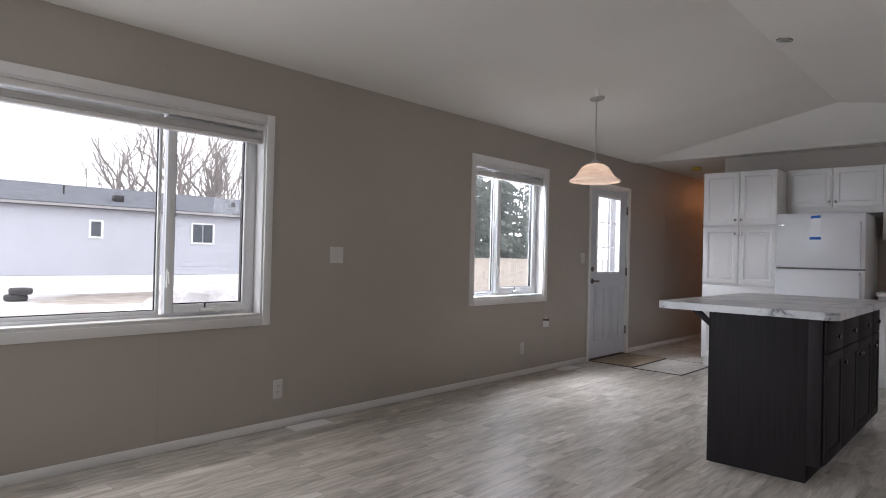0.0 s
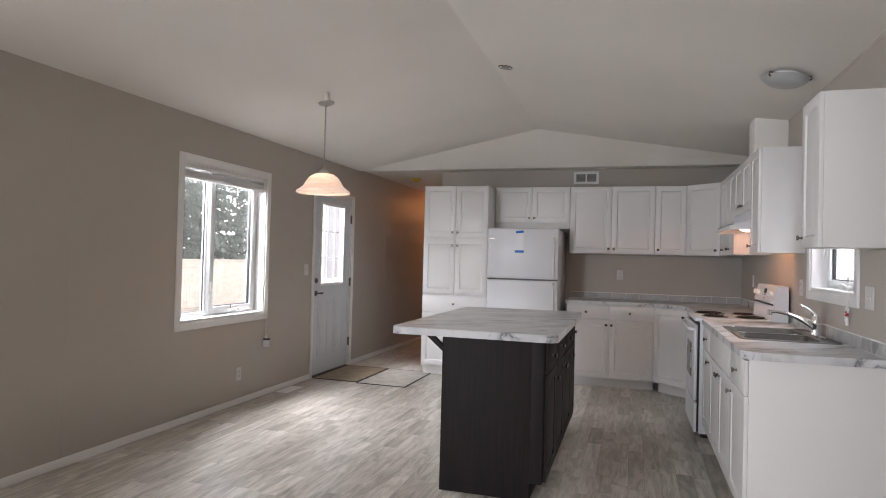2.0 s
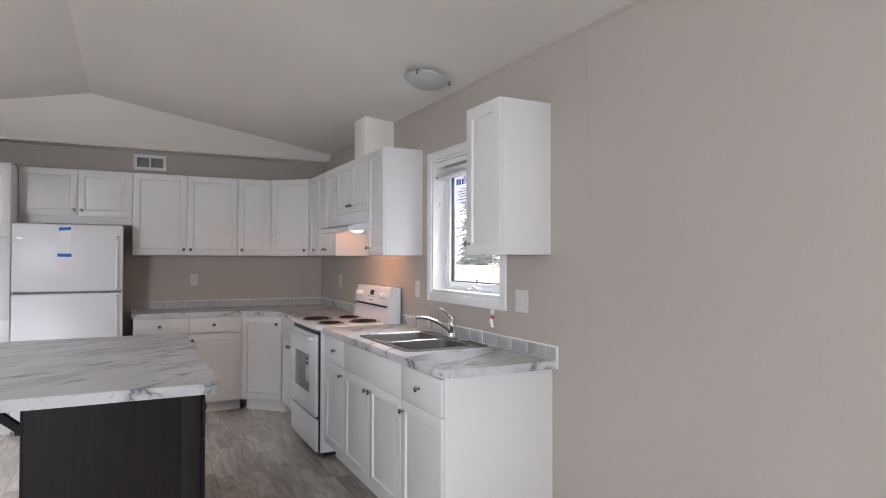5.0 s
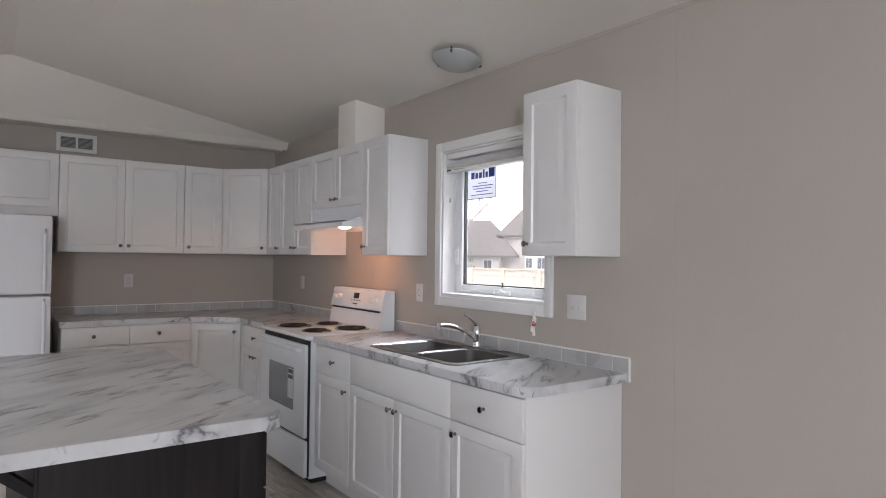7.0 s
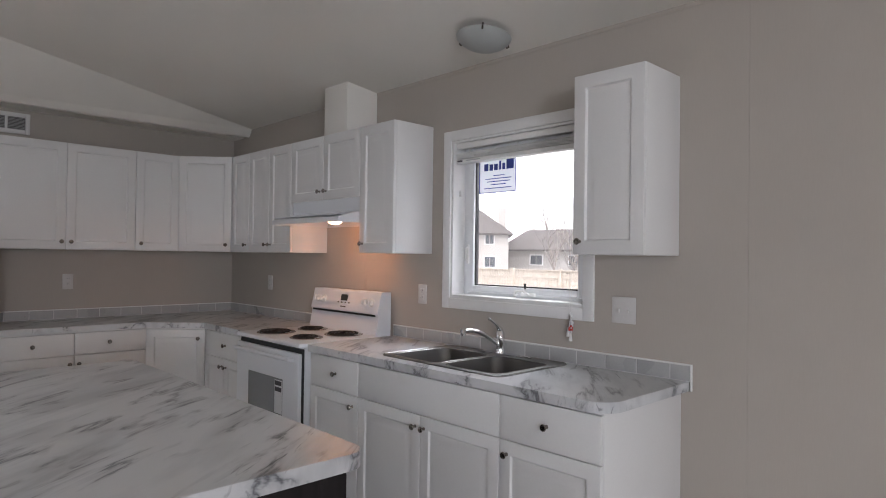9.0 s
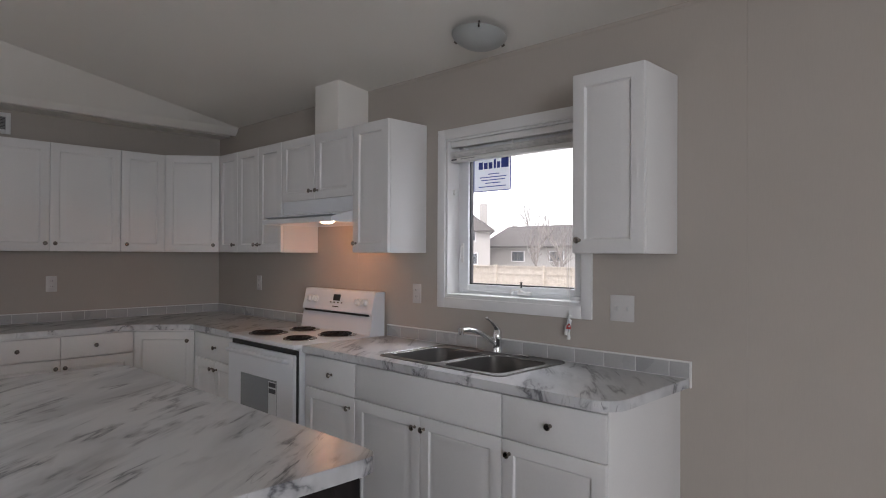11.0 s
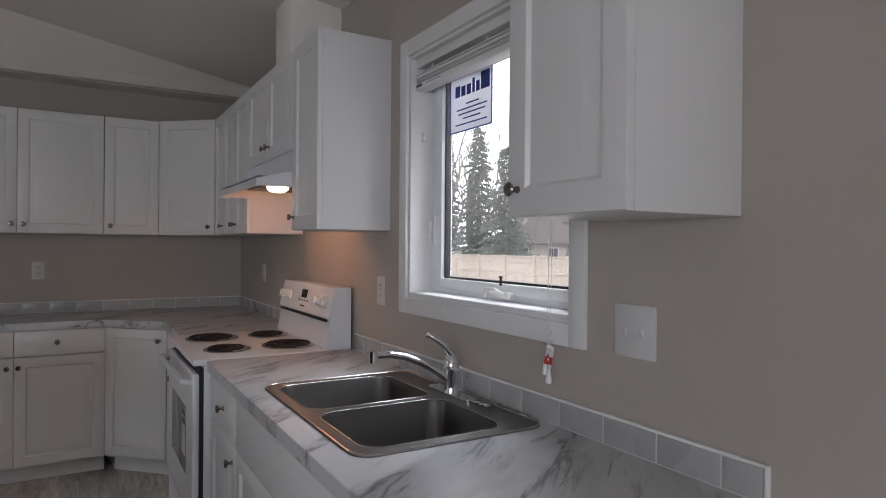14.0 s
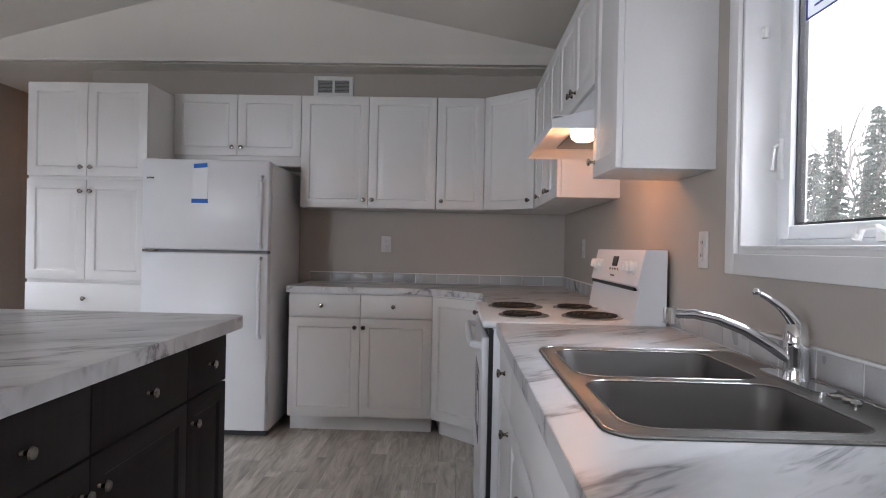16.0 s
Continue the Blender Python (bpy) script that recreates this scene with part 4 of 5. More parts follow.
# ---------------------------------------------------------------- island
ISL = thing("kitchen_island", pose(-0.42, 4.20, 0, 0, 0, 90), "dark espresso kitchen island with drawers over doors", "kitchen island")
IW, ID = 1.715, 0.58          # along the island, across it
part("body", box(bm_new(), 0, IW, 0.0, ID, 0.10, 0.893, 0.002), ESPRESSO, ISL)
part("toe_kick", box(bm_new(), 0.012, IW - 0.012, 0.07, ID - 0.004, 0, 0.10), ESPRESSO, ISL)
part("end_panel", box(bm_new(), -0.012, 0.0, 0.068, ID + 0.004, 0, 0.893, 0.002), ESPRESSO, ISL)
part("end_panel", box(bm_new(), -0.012, 0.0, -0.002, 0.068, 0.10, 0.893, 0.002), ESPRESSO, ISL)
part("back_panel", box(bm_new(), -0.012, IW + 0.01, ID + 0.004, ID + 0.014, 0, 0.893, 0.002), ESPRESSO, ISL)
COLS = [(0.0, 0.43), (0.43, 0.893), (0.893, 1.40), (1.40, IW)]
for a, b in COLS:
    f = part("drawer", drawer_front(b - a - 0.004, 0.170), ESPRESSO, ISL)
    f.location = (a + 0.002, -0.0015, 0.710)
    knob(f, (b - a) / 2, -0.019, 0.082)
for k, (a, b) in enumerate(COLS):
    f = part("door", raised_door(b - a - 0.004, 0.592), ESPRESSO, ISL)
    f.location = (a + 0.002, -0.0015, 0.112)
    knob(f, (b - a) - 0.036 if k < 2 else 0.030, -0.019, 0.518)
for yy in (-0.012, 0.86, IW - 0.12):     # slanting braces under the overhang
    bm = prism(bm_new(), [(0, 0.055), (0, 0.088), (0.098, 0.004), (0.098, 0), (0.062, 0)], 0, 0.04)
    c = part("brace", bm, ESPRESSO, ISL, smooth=False)
    c.matrix_local = Matrix(((0, 0, 1, yy), (1, 0, 0, ID + 0.014), (0, -1, 0, 0.893), (0, 0, 0, 1)))
bm = bm_new()
r = 0.06
out = arc(-1.340 + r, 4.178 + r, r, 180, 270, 6) + arc(-0.348 - r, 4.178 + r, r, 270, 360, 6) + arc(-0.348 - r, 5.975 - r, r, 0, 90, 6) + arc(-1.340 + r, 5.975 - r, r, 90, 180, 6)
prism(bm, out, CT0, 0.935)
wt = thing("worktop", pose(0, 0, 0), "marble-look laminate island worktop with an overhang", "worktop")
part("slab", bm, MARBLE, wt, smooth=False)
part("edge_band", edge_band(out, CT0 - 0.001, 0.934), MARBLE, wt, smooth=False)

# ---------------------------------------------------------------- refrigerator
fr = thing("refrigerator", pose(-1.508, 7.45, 0), "white top-freezer refrigerator with blue tape on its door", "refrigerator")
FW = 0.782
part("body", box(bm_new(), 0.004, FW - 0.004, 0.085, 0.76, 0.035, 1.690, 0.006), WHITE_ENAMEL, fr)
# grey filler whose colour stands in for the shade between the doors
part("gap_shade", box(bm_new(), 0.012, FW - 0.012, 0.03, 0.086, 0.06, 1.685), GAP_GREY, fr, "grey filler for the shade in the door gap")
part("toe_grille", box(bm_new(), 0.02, FW - 0.02, 0.10, 0.14, 0.0, 0.05), BLACK, fr, "dark toe grille")
for s, e, h0, h1 in ((1.150, 1.700, 1.17, 1.60), (0.055, 1.134, 0.62, 1.11)):
    d = part("door", box(bm_new(), 0, FW, 0.0, 0.075, s, e, 0.014), WHITE_ENAMEL, fr)
    bm = bm_new()
    tube(bm, [(FW - 0.045, 0.0, h0), (FW - 0.045, -0.028, h0 + 0.03), (FW - 0.045, -0.032, (h0 + h1) / 2), (FW - 0.045, -0.028, h1 - 0.03), (FW - 0.045, 0.0, h1)], [0.012, 0.012, 0.011, 0.012, 0.012], 10)
    part("handle", bm, WHITE_ENAMEL, d, "white moulded handle")
part("hinge_cover", box(bm_new(), 0.02, 0.10, 0.01, 0.09, 1.688, 1.702, 0.004), WHITE_PLASTIC, fr)
part("hinge", box(bm_new(), 0.01, 0.09, -0.004, 0.04, 1.136, 1.148, 0.003), NICKEL, fr, "metal middle hinge")
part("badge", box(bm_new(), 0.03, 0.075, -0.002, 0.0005, 1.578, 1.588), NICKEL, fr, "small metal badge")
nt = thing("taped_leaflet", pose(-1.508, 7.45, 0), "clear sleeve leaflet held to the refrigerator by blue tape", "leaflet")
part("sheet", box(bm_new(), 0.315, 0.405, -0.0025, -0.0005, 1.445, 1.665), WHITE_ENAMEL, nt)
part("tape", box(bm_new(), 0.318, 0.402, -0.004, -0.002, 1.648, 1.674, 0, Matrix.Translation((0.36, 0, 1.66)) @ pose(0, 0, 0, 0, -5, 0) @ Matrix.Translation((-0.36, 0, -1.66))), TAPE, nt, "blue tape strip")
part("tape", box(bm_new(), 0.308, 0.408, -0.004, -0.002, 1.434, 1.460), TAPE, nt, "blue tape strip")

# ---------------------------------------------------------------- range and hood
rg = thing("electric_range", facing_left(0.545, 6.712) @ Matrix.Diagonal((1, 1, 1.016, 1)), "white electric coil range with a rear control panel", "range")
RW, RD = 0.756, 0.635
part("body", box(bm_new(), 0, RW, 0.012, RD, 0.03, 0.895, 0.004), WHITE_ENAMEL, rg)
# black strip that paints the shade under the body
part("base_shadow_strip", box(bm_new(), 0.01, RW - 0.01, 0.03, RD - 0.02, 0.0, 0.03), BLACK, rg, "black strip for the shade under the range")
part("storage_drawer", box(bm_new(), 0.004, RW - 0.004, -0.026, -0.002, 0.04, 0.265, 0.006), WHITE_ENAMEL, rg)
# black filler put in to draw the shaded gap behind the door
part("gap_shade", box(bm_new(), 0.008, RW - 0.008, -0.004, 0.012, 0.045, 0.885), BLACK, rg, "black filler for the shade behind the oven door")
ov = part("oven_door", box(bm_new(), 0.004, RW - 0.004, -0.030, -0.004, 0.285, 0.862, 0.007), WHITE_ENAMEL, rg)
part("oven_window", box(bm_new(), 0.17, RW - 0.17, -0.032, -0.028, 0.43, 0.70, 0.001), OVEN_GLASS, ov, "grey oven window")
bm = bm_new()
tube(bm, [(0.05, -0.026, 0.822), (0.055, -0.062, 0.830), (0.10, -0.070, 0.832), (RW / 2, -0.072, 0.834), (RW - 0.10, -0.070, 0.832), (RW - 0.055, -0.062, 0.830), (RW - 0.05, -0.026, 0.822)], 0.0135, 10)
part("oven_handle", bm, WHITE_ENAMEL, ov, "white bar handle")
lab = part("energy_label", box(bm_new(), 0.50, 0.585, -0.0335, -0.0322, 0.50, 0.69), PAPER, ov, "white paper energy label")
bm = bm_new()
for s, e in ((0.66, 0.685), (0.625, 0.65)):
    box(bm, 0.505, 0.58, -0.0345, -0.0337, s, e)
part("label_print", bm, INK, ov, "black printed blocks")
part("cooktop", box(bm_new(), -0.002, RW + 0.002, -0.030, RD - 0.06, 0.895, 0.921, 0.008), WHITE_ENAMEL, rg)
for cx, cy, r in ((0.20, 0.14, 0.100), (0.56, 0.14, 0.078), (0.20, 0.41, 0.078), (0.56, 0.41, 0.100)):
    pan = part("drip_pan", lathe(bm_new(), [(r + 0.022, 0.0), (r + 0.020, 0.004), (r + 0.006, 0.0035), (r - 0.01, -0.004), (0.02, -0.004), (0, -0.004)], Matrix.Translation((cx, cy, 0.9215)), 32), DRIP_PAN, rg, "dark chrome drip pan")
    pan.location.z = 0.001
    bm, pts = bm_new(), []
    turns = 4 if r > 0.09 else 3
    for i in range(turns * 18 + 1):
        a = i / 18 * 2 * math.pi
        rr = 0.018 + (r - 0.012) * i / (turns * 18)
        pts.append((cx + rr * math.cos(a), cy + rr * math.sin(a), 0.930))
    tube(bm, pts, 0.0055, 6)
    part("coil_burner", bm, DARK_METAL, rg, "dark coil element")
# backguard, leaning back
bm = bm_new()
pr = [(RD - 0.143, 0.921), (RD - 0.123, 0.925), (RD - 0.103, 1.038), (RD - 0.113, 1.053), (RD - 0.083, 1.184), (RD - 0.006, 1.184), (RD - 0.006, 0.90)]
ends = [[bm.verts.new((x, y, z)) for y, z in pr] for x in (0.0, RW)]
bm.faces.new(ends[0])
bm.faces.new(ends[1][::-1])
for i in range(len(pr)):
    j = (i + 1) % len(pr)
    bm.faces.new((ends[0][i], ends[1][i], ends[1][j], ends[0][j]))
bg = part("backguard", bm, WHITE_ENAMEL, rg, smooth=False)
part("vent_slot", box(bm_new(), 0.03, RW - 0.03, RD - 0.1165, RD - 0.100, 1.036, 1.048), BLACK, bg, "dark vent slot")
lean = math.degrees(math.atan2(0.03, 0.145))


def on_guard(x, z):
    return Matrix.Translation((x, RD - 0.113 + (z - 1.053) * 0.03 / 0.145, z)) @ pose(0, 0, 0, -lean)


for x in (0.075, 0.145, RW - 0.145, RW - 0.075):
    bm = lathe(bm_new(), [(0, 0), (0.027, 0), (0.027, 0.004), (0.021, 0.007), (0.019, 0.024), (0.016, 0.027), (0, 0.027)], on_guard(x, 1.118) @ pose(0, 0, 0, 90), 20)
    box(bm, -0.004, 0.004, -0.034, -0.02, -0.017, 0.017, 0.002, on_guard(x, 1.118))
    part("control_knob", bm, WHITE_PLASTIC, bg, "white control knob")
part("clock_display", box(bm_new(), -0.035, 0.035, -0.003, 0.002, -0.02, 0.02, 0, on_guard(RW / 2, 1.136)), BLACK, bg, "black clock display")
bm = bm_new()
for x in (-0.03, -0.01, 0.01, 0.03):
    box(bm, x - 0.006, x + 0.006, -0.002, 0.002, -0.004, 0.004, 0, on_guard(RW / 2 + x, 1.104))
box(bm, -0.03, 0.03, -0.002, 0.002, -0.003, 0.003, 0, on_guard(RW / 2, 1.078))
part("control_marks", bm, NICKEL, bg, "grey buttons and badge")

hd = thing("range_hood", facing_left(UP_X, 6.709), "white under-cabinet range hood with its lamp lit", "range hood")
HW = 0.776
bm = bm_new()
pr = [(0.28, 1.79), (-0.004, 1.79), (-0.004, 1.705), (-0.165, 1.662), (-0.165, 1.632), (0.28, 1.632)]
sides = []
for x in (0.0, HW):
    sides.append([bm.verts.new((x, y, z)) for y, z in pr])
for i in (0, 1, 2, 3, 5):           # a shell that is open underneath
    j = (i + 1) % 6
    bm.faces.new((sides[0][i], sides[1][i], sides[1][j], sides[0][j]))
bm.faces.new(sides[0])
bm.faces.new(sides[1][::-1])
part("shell", bm, WHITE_ENAMEL, hd, smooth=False)
part("underside", box(bm_new(), 0.012, HW - 0.012, -0.155, 0.275, 1.676, 1.680), WHITE_ENAMEL, hd)
part("filter", box(bm_new(), 0.08, 0.40, -0.04, 0.22, 1.668, 1.675, 0.003), STEEL, hd, "mesh grease filter")
part("light_lens", lathe(bm_new(), [(0, -0.046), (0.03, -0.043), (0.048, -0.030), (0.052, 0), (0, 0)], Matrix.Translation((0.50, 0.0, 1.675)), 20), HOOD_LENS, hd, "lit hood lamp lens")

# ---------------------------------------------------------------- sink and faucet
sk = thing("kitchen_sink", pose(0, 0, CT1), "double-bowl brushed stainless steel drop-in sink", "sink")
bm = bm_new()
bowls = [(SX0 + 0.034, SX1 - 0.095, SY0 + 0.04, (SY0 + SY1) / 2 - 0.018), (SX0 + 0.034, SX1 - 0.095, (SY0 + SY1) / 2 + 0.018, SY1 - 0.04)]


def rrect(x0, x1, y0, y1, r, n=5):
    return arc(x0 + r, y0 + r, r, 180, 270, n) + arc(x1 - r, y0 + r, r, 270, 360, n) + arc(x1 - r, y1 - r, r, 0, 90, n) + arc(x0 + r, y1 - r, r, 90, 180, n)


def loop_strip(bm, a, b):
    for i in range(len(a)):
        j = (i + 1) % len(a)
        bm.faces.new((a[i], a[j], b[j], b[i]))


# deck with two bowl openings, made from an outer outline and filled around the bowls
outer = [bm.verts.new((x, y, 0.004)) for x, y in rrect(SX0, SX1, SY0, SY1, 0.05)]
rim = [bm.verts.new((x, y, 0.0005)) for x, y in rrect(SX0 - 0.004, SX1 + 0.004, SY0 - 0.004, SY1 + 0.004, 0.052)]
loop_strip(bm, rim, outer)
edges = [bm.edges.get((outer[i], outer[(i + 1) % len(outer)])) for i in range(len(outer))]
tops = []
for b in bowls:
    ringv = [bm.verts.new((x, y, 0.004)) for x, y in rrect(*b, 0.055)]
    tops.append(ringv)
    edges += [bm.edges.new((ringv[i], ringv[(i + 1) % len(ringv)])) for i in range(len(ringv))]
bmesh.ops.triangle_fill(bm, use_beauty=True, edges=edges)
part("deck", bm, STEEL_DECK, sk, smooth=False)
edge = [(x, y, 0.0035) for x, y in rrect(SX0, SX1, SY0, SY1, 0.05)]
part("rim", tube(bm_new(), edge + edge[:1], 0.0032, 8), RIM_STEEL, sk, "polished rolled rim")
for b in bowls:
    edge = [(x, y, 0.0036) for x, y in rrect(*b, 0.055)]
    part("bowl_lip", tube(bm_new(), edge + edge[:1], 0.0022, 8), RIM_STEEL, sk, "polished bowl lip")
for (x0, x1, y0, y1) in bowls:
    bm = bm_new()
    levels = [(0.0, 0.004, 0.055), (0.004, -0.004, 0.054), (0.012, -0.12, 0.05), (0.03, -0.155, 0.05), (0.065, -0.165, 0.04)]
    prev = None
    for inset, z, r in levels:
        cur = [bm.verts.new((x, y, z)) for x, y in rrect(x0 + inset, x1 - inset, y0 + inset, y1 - inset, r)]
        if prev:
            loop_strip(bm, prev, cur)
        prev = cur
    bm.faces.new(prev)
    bowl = part("bowl", bm, STEEL, sk)
    cx, cy = (x0 + x1) / 2, (y0 + y1) / 2
    part("drain", lathe(bm_new(), [(0.045, 0.001), (0.042, 0.004), (0.03, 0.002), (0, -0.004)], Matrix.Translation((cx, cy, -0.1645)), 20), CHROME, bowl, "chrome drain")

FX, FY = 1.116, 4.995
fc = thing("faucet", pose(FX, FY, CT1 + 0.004) @ Matrix.Diagonal((1, 1, 0.92, 1)), "chrome single-lever kitchen faucet behind the sink", "faucet")
bm = prism(bm_new(), arc(0, -0.095, 0.024, 180, 360, 8) + arc(0, 0.095, 0.024, 0, 180, 8), 0, 0.009)
part("deck_plate", bm, CHROME, fc)
part("body", lathe(bm_new(), [(0.026, 0.009), (0.024, 0.02), (0.022, 0.06), (0.024, 0.07), (0.024, 0.095), (0.021, 0.125), (0.012, 0.14), (0, 0.143)], None, 20), CHROME, fc)
sp = [(-0.012, 0.001, 0.052), (-0.05, 0.006, 0.082), (-0.10, 0.012, 0.115), (-0.155, 0.018, 0.138), (-0.20, 0.024, 0.147), (-0.242, 0.028, 0.146)]
part("spout", tube(bm_new(), sp, [0.012, 0.0125, 0.0125, 0.012, 0.0115, 0.0115], 14), CHROME, fc)
part("aerator", cyl(bm_new(), (-0.247, 0.029, 0.160), (-0.247, 0.029, 0.124), 0.0145, seg=16), CHROME, fc)
lev = [(0, 0, 0.132), (-0.013, 0.001, 0.150), (-0.032, 0.002, 0.169), (-0.055, 0.003, 0.186), (-0.078, 0.005, 0.200)]
part("lever", tube(bm_new(), lev, [0.017, 0.012, 0.008, 0.0065, 0.0055], 12), CHROME, fc)
part("lever_tip", lathe(bm_new(), [(0, -0.009), (0.006, -0.007), (0.009, 0), (0.006, 0.007), (0, 0.009)], Matrix.Translation((-0.080, 0.005, 0.201)), 12), CHROME, fc)
bm = tube(bm_new(), [(0.004, -0.118, 0.003), (-0.004, -0.136, 0.006), (0.004, -0.152, 0.008), (-0.002, -0.168, 0.006), (0.004, -0.182, 0.008)], [0.004, 0.006, 0.0045, 0.006, 0.005], 8)
lathe(bm, [(0, 0), (0.009, 0.001), (0.010, 0.007), (0.006, 0.013), (0, 0.014)], Matrix.Translation((0.004, -0.188, 0)), 12)
part("loose_fitting", bm, CHROME, fc, "small chrome fitting on the deck")


# ---------------------------------------------------------------- lamps and fittings
pd = thing("pendant_lamp", pose(-2.24, 4.977, 0), "pendant lamp with a lit alabaster glass bell shade", "pendant lamp")
zc = TOP_L + (RIDGE_Z - TOP_L) * (-2.24 - LEFT) / (RIDGE_X - LEFT)
cn = part("canopy", lathe(bm_new(), [(0, -0.066), (0.010, -0.066), (0.014, -0.060), (0.044, -0.055), (0.060, -0.046), (0.062, -0.038), (0, -0.036)], None, 28), LAMP_NICKEL, pd, "dark brushed nickel ceiling canopy")
cn.matrix_local = pose(0, 0, zc - 0.036, 0, -8.4, 0)
cn = part("mounting_collar", cyl(bm_new(), (0, 0, -0.074), (0, 0, 0.004), 0.022, seg=20), CEIL, pd, "white painted mounting collar")
cn.matrix_local = pose(0, 0, zc, 0, -8.4, 0)
part("rod", tube(bm_new(), [(0, 0, zc - 0.095), (0, 0, 2.3), (0, 0, 2.02)], 0.0055, 10), LAMP_NICKEL, pd, "slim brushed nickel rod")
part("socket_cup", lathe(bm_new(), [(0.004, 2.03), (0.012, 2.02), (0.02, 2.0), (0.045, 1.99), (0.05, 1.965), (0, 1.965)], None, 20), LAMP_NICKEL, pd, "brushed nickel socket cup")
prof = [(0.042, 1.976), (0.076, 1.968), (0.110, 1.945), (0.134, 1.910), (0.154, 1.876), (0.182, 1.853), (0.203, 1.842), (0.206, 1.829), (0.200, 1.824)]
inner = [(r - 0.006, z - 0.005) for r, z in reversed(prof[:-1])]
sh = part("shade", lathe(bm_new(), prof + inner, None, 40), SHADE_GLASS, pd, "warm lit alabaster glass shade")
part("bulb", lathe(bm_new(), [(0, 1.888), (0.012, 1.890), (0.026, 1.905), (0.028, 1.925), (0.014, 1.962), (0, 1.966)], None, 16), BULB, pd, "lit bulb")

zl = TOP_R + (RIDGE_Z - TOP_R) * (RIGHT - 0.925) / (RIGHT - RIDGE_X)
tiltl = math.degrees(math.atan2(RIDGE_Z - TOP_R, RIGHT - RIDGE_X))
cl = thing("ceiling_lamp", pose(0.925, 4.96, zl, 0, tiltl, 0) @ Matrix.Scale(0.83, 4), "frosted glass bowl ceiling lamp above the sink, unlit", "ceiling lamp")
part("pan", lathe(bm_new(), [(0, 0.004), (0.10, 0.004), (0.10, -0.028), (0, -0.028)], None, 28), WHITE_TRIM, cl)
prof = [(0.165, -0.030), (0.160, -0.042), (0.140, -0.062), (0.105, -0.083), (0.06, -0.096), (0, -0.101)]
part("bowl", lathe(bm_new(), prof + [(0.001, -0.096), (0.10, -0.078), (0.155, -0.036), (0.165, -0.030)], None, 36), FROST, cl, "frosted white glass bowl")
for k in range(3):
    a = radians(100 + 120 * k)
    bm = bm_new()
    tube(bm, [(0.10 * math.cos(a), 0.10 * math.sin(a), -0.01), (0.168 * math.cos(a), 0.168 * math.sin(a), -0.022), (0.172 * math.cos(a), 0.172 * math.sin(a), -0.040), (0.158 * math.cos(a), 0.158 * math.sin(a), -0.050)], 0.006, 8)
    part("clip", bm, NICKEL, cl, "nickel clip")

sd = thing("round_cover_plate", pose(-0.89, 5.20, TOP_R + (RIDGE_Z - TOP_R) * (RIGHT + 0.89) / (RIGHT - RIDGE_X), 0, tiltl, 0), "small round grey cover plate on the vaulted ceiling", "cover plate")
part("cap", lathe(bm_new(), [(0, 0.003), (0.030, 0.003), (0.030, -0.008), (0.026, -0.012), (0, -0.013)], None, 28), GREY_PLASTIC, sd)
part("rosette", lathe(bm_new(), [(0.046, 0.002), (0.054, 0.0), (0.052, -0.005), (0.045, -0.006)], None, 28), NICKEL, sd)
sm = thing("smoke_alarm", pose(-2.86, 8.82, FLAT_Z), "yellowed round smoke alarm on the hall ceiling", "smoke alarm")
part("base", lathe(bm_new(), [(0, 0.002), (0.07, 0.002), (0.07, -0.012), (0, -0.012)], None, 24), BRASS_YELLOW, sm)
part("cover", lathe(bm_new(), [(0.064, -0.012), (0.062, -0.030), (0.045, -0.042), (0, -0.044)], None, 24), BRASS_YELLOW, sm)


def plate(m, w, h, kind, label, category, n=1):
    """A wall plate with its switch or sockets: local y points out of the wall's face, towards -y."""
    ob = thing("wall_switch" if kind == "switch" else "wall_outlet" if kind == "outlet" else "wall_plate", m, label, category)
    part("cover_plate", box(bm_new(), -w / 2, w / 2, -0.006, 0.0, -h / 2, h / 2, 0.003), PLATE, ob)
    for k in range(n):
        x = (k - (n - 1) / 2) * 0.046
        if kind == "switch":
            bm = box(bm_new(), x - 0.005, x + 0.005, -0.014, -0.005, -0.010, 0.010, 0.002, pose(0, 0, 0, 12))
            part("toggle", bm, PLATE, ob)
        if kind == "outlet":
            for z in (-0.02, 0.02):
                s = part("socket", box(bm_new(), x - 0.016, x + 0.016, -0.0085, -0.005, z - 0.014, z + 0.014, 0.003), PLATE, ob)
                bm = bm_new()
                for dx in (-0.006, 0.006):
                    box(bm, x + dx - 0.001, x + dx + 0.001, -0.0092, -0.0083, z - 0.002, z + 0.007)
                part("slot", bm, BLACK, s, "dark slots")
    for z in ((0,) if kind == "outlet" else (-h * 0.28, h * 0.28)):
        part("screw", cyl(bm_new(), (0, -0.0078, z), (0, -0.005, z), 0.003, seg=10), PLATE, ob)
    return ob


def on_left(y, z):
    return pose(LEFT, y, z, 0, 0, 90)


def on_right(y, z):
    return pose(RIGHT, y, z, 0, 0, -90)


plate(on_left(3.155, 1.172), 0.118, 0.118, "blank", "white blank double wall plate", "wall plate")
plate(on_left(2.69, 0.262), 0.072, 0.125, "outlet", "white wall outlet near the floor", "wall outlet")
plate(on_left(5.497, 0.27), 0.072, 0.118, "outlet", "white wall outlet under the window", "wall outlet")
plate(on_left(6.645, 1.19), 0.085, 0.118, "switch", "white light switch beside the entrance door", "wall switch")
plate(on_right(4.337, 1.204), 0.118, 0.118, "switch", "white triple light switch beside the kitchen window", "wall switch", 2)
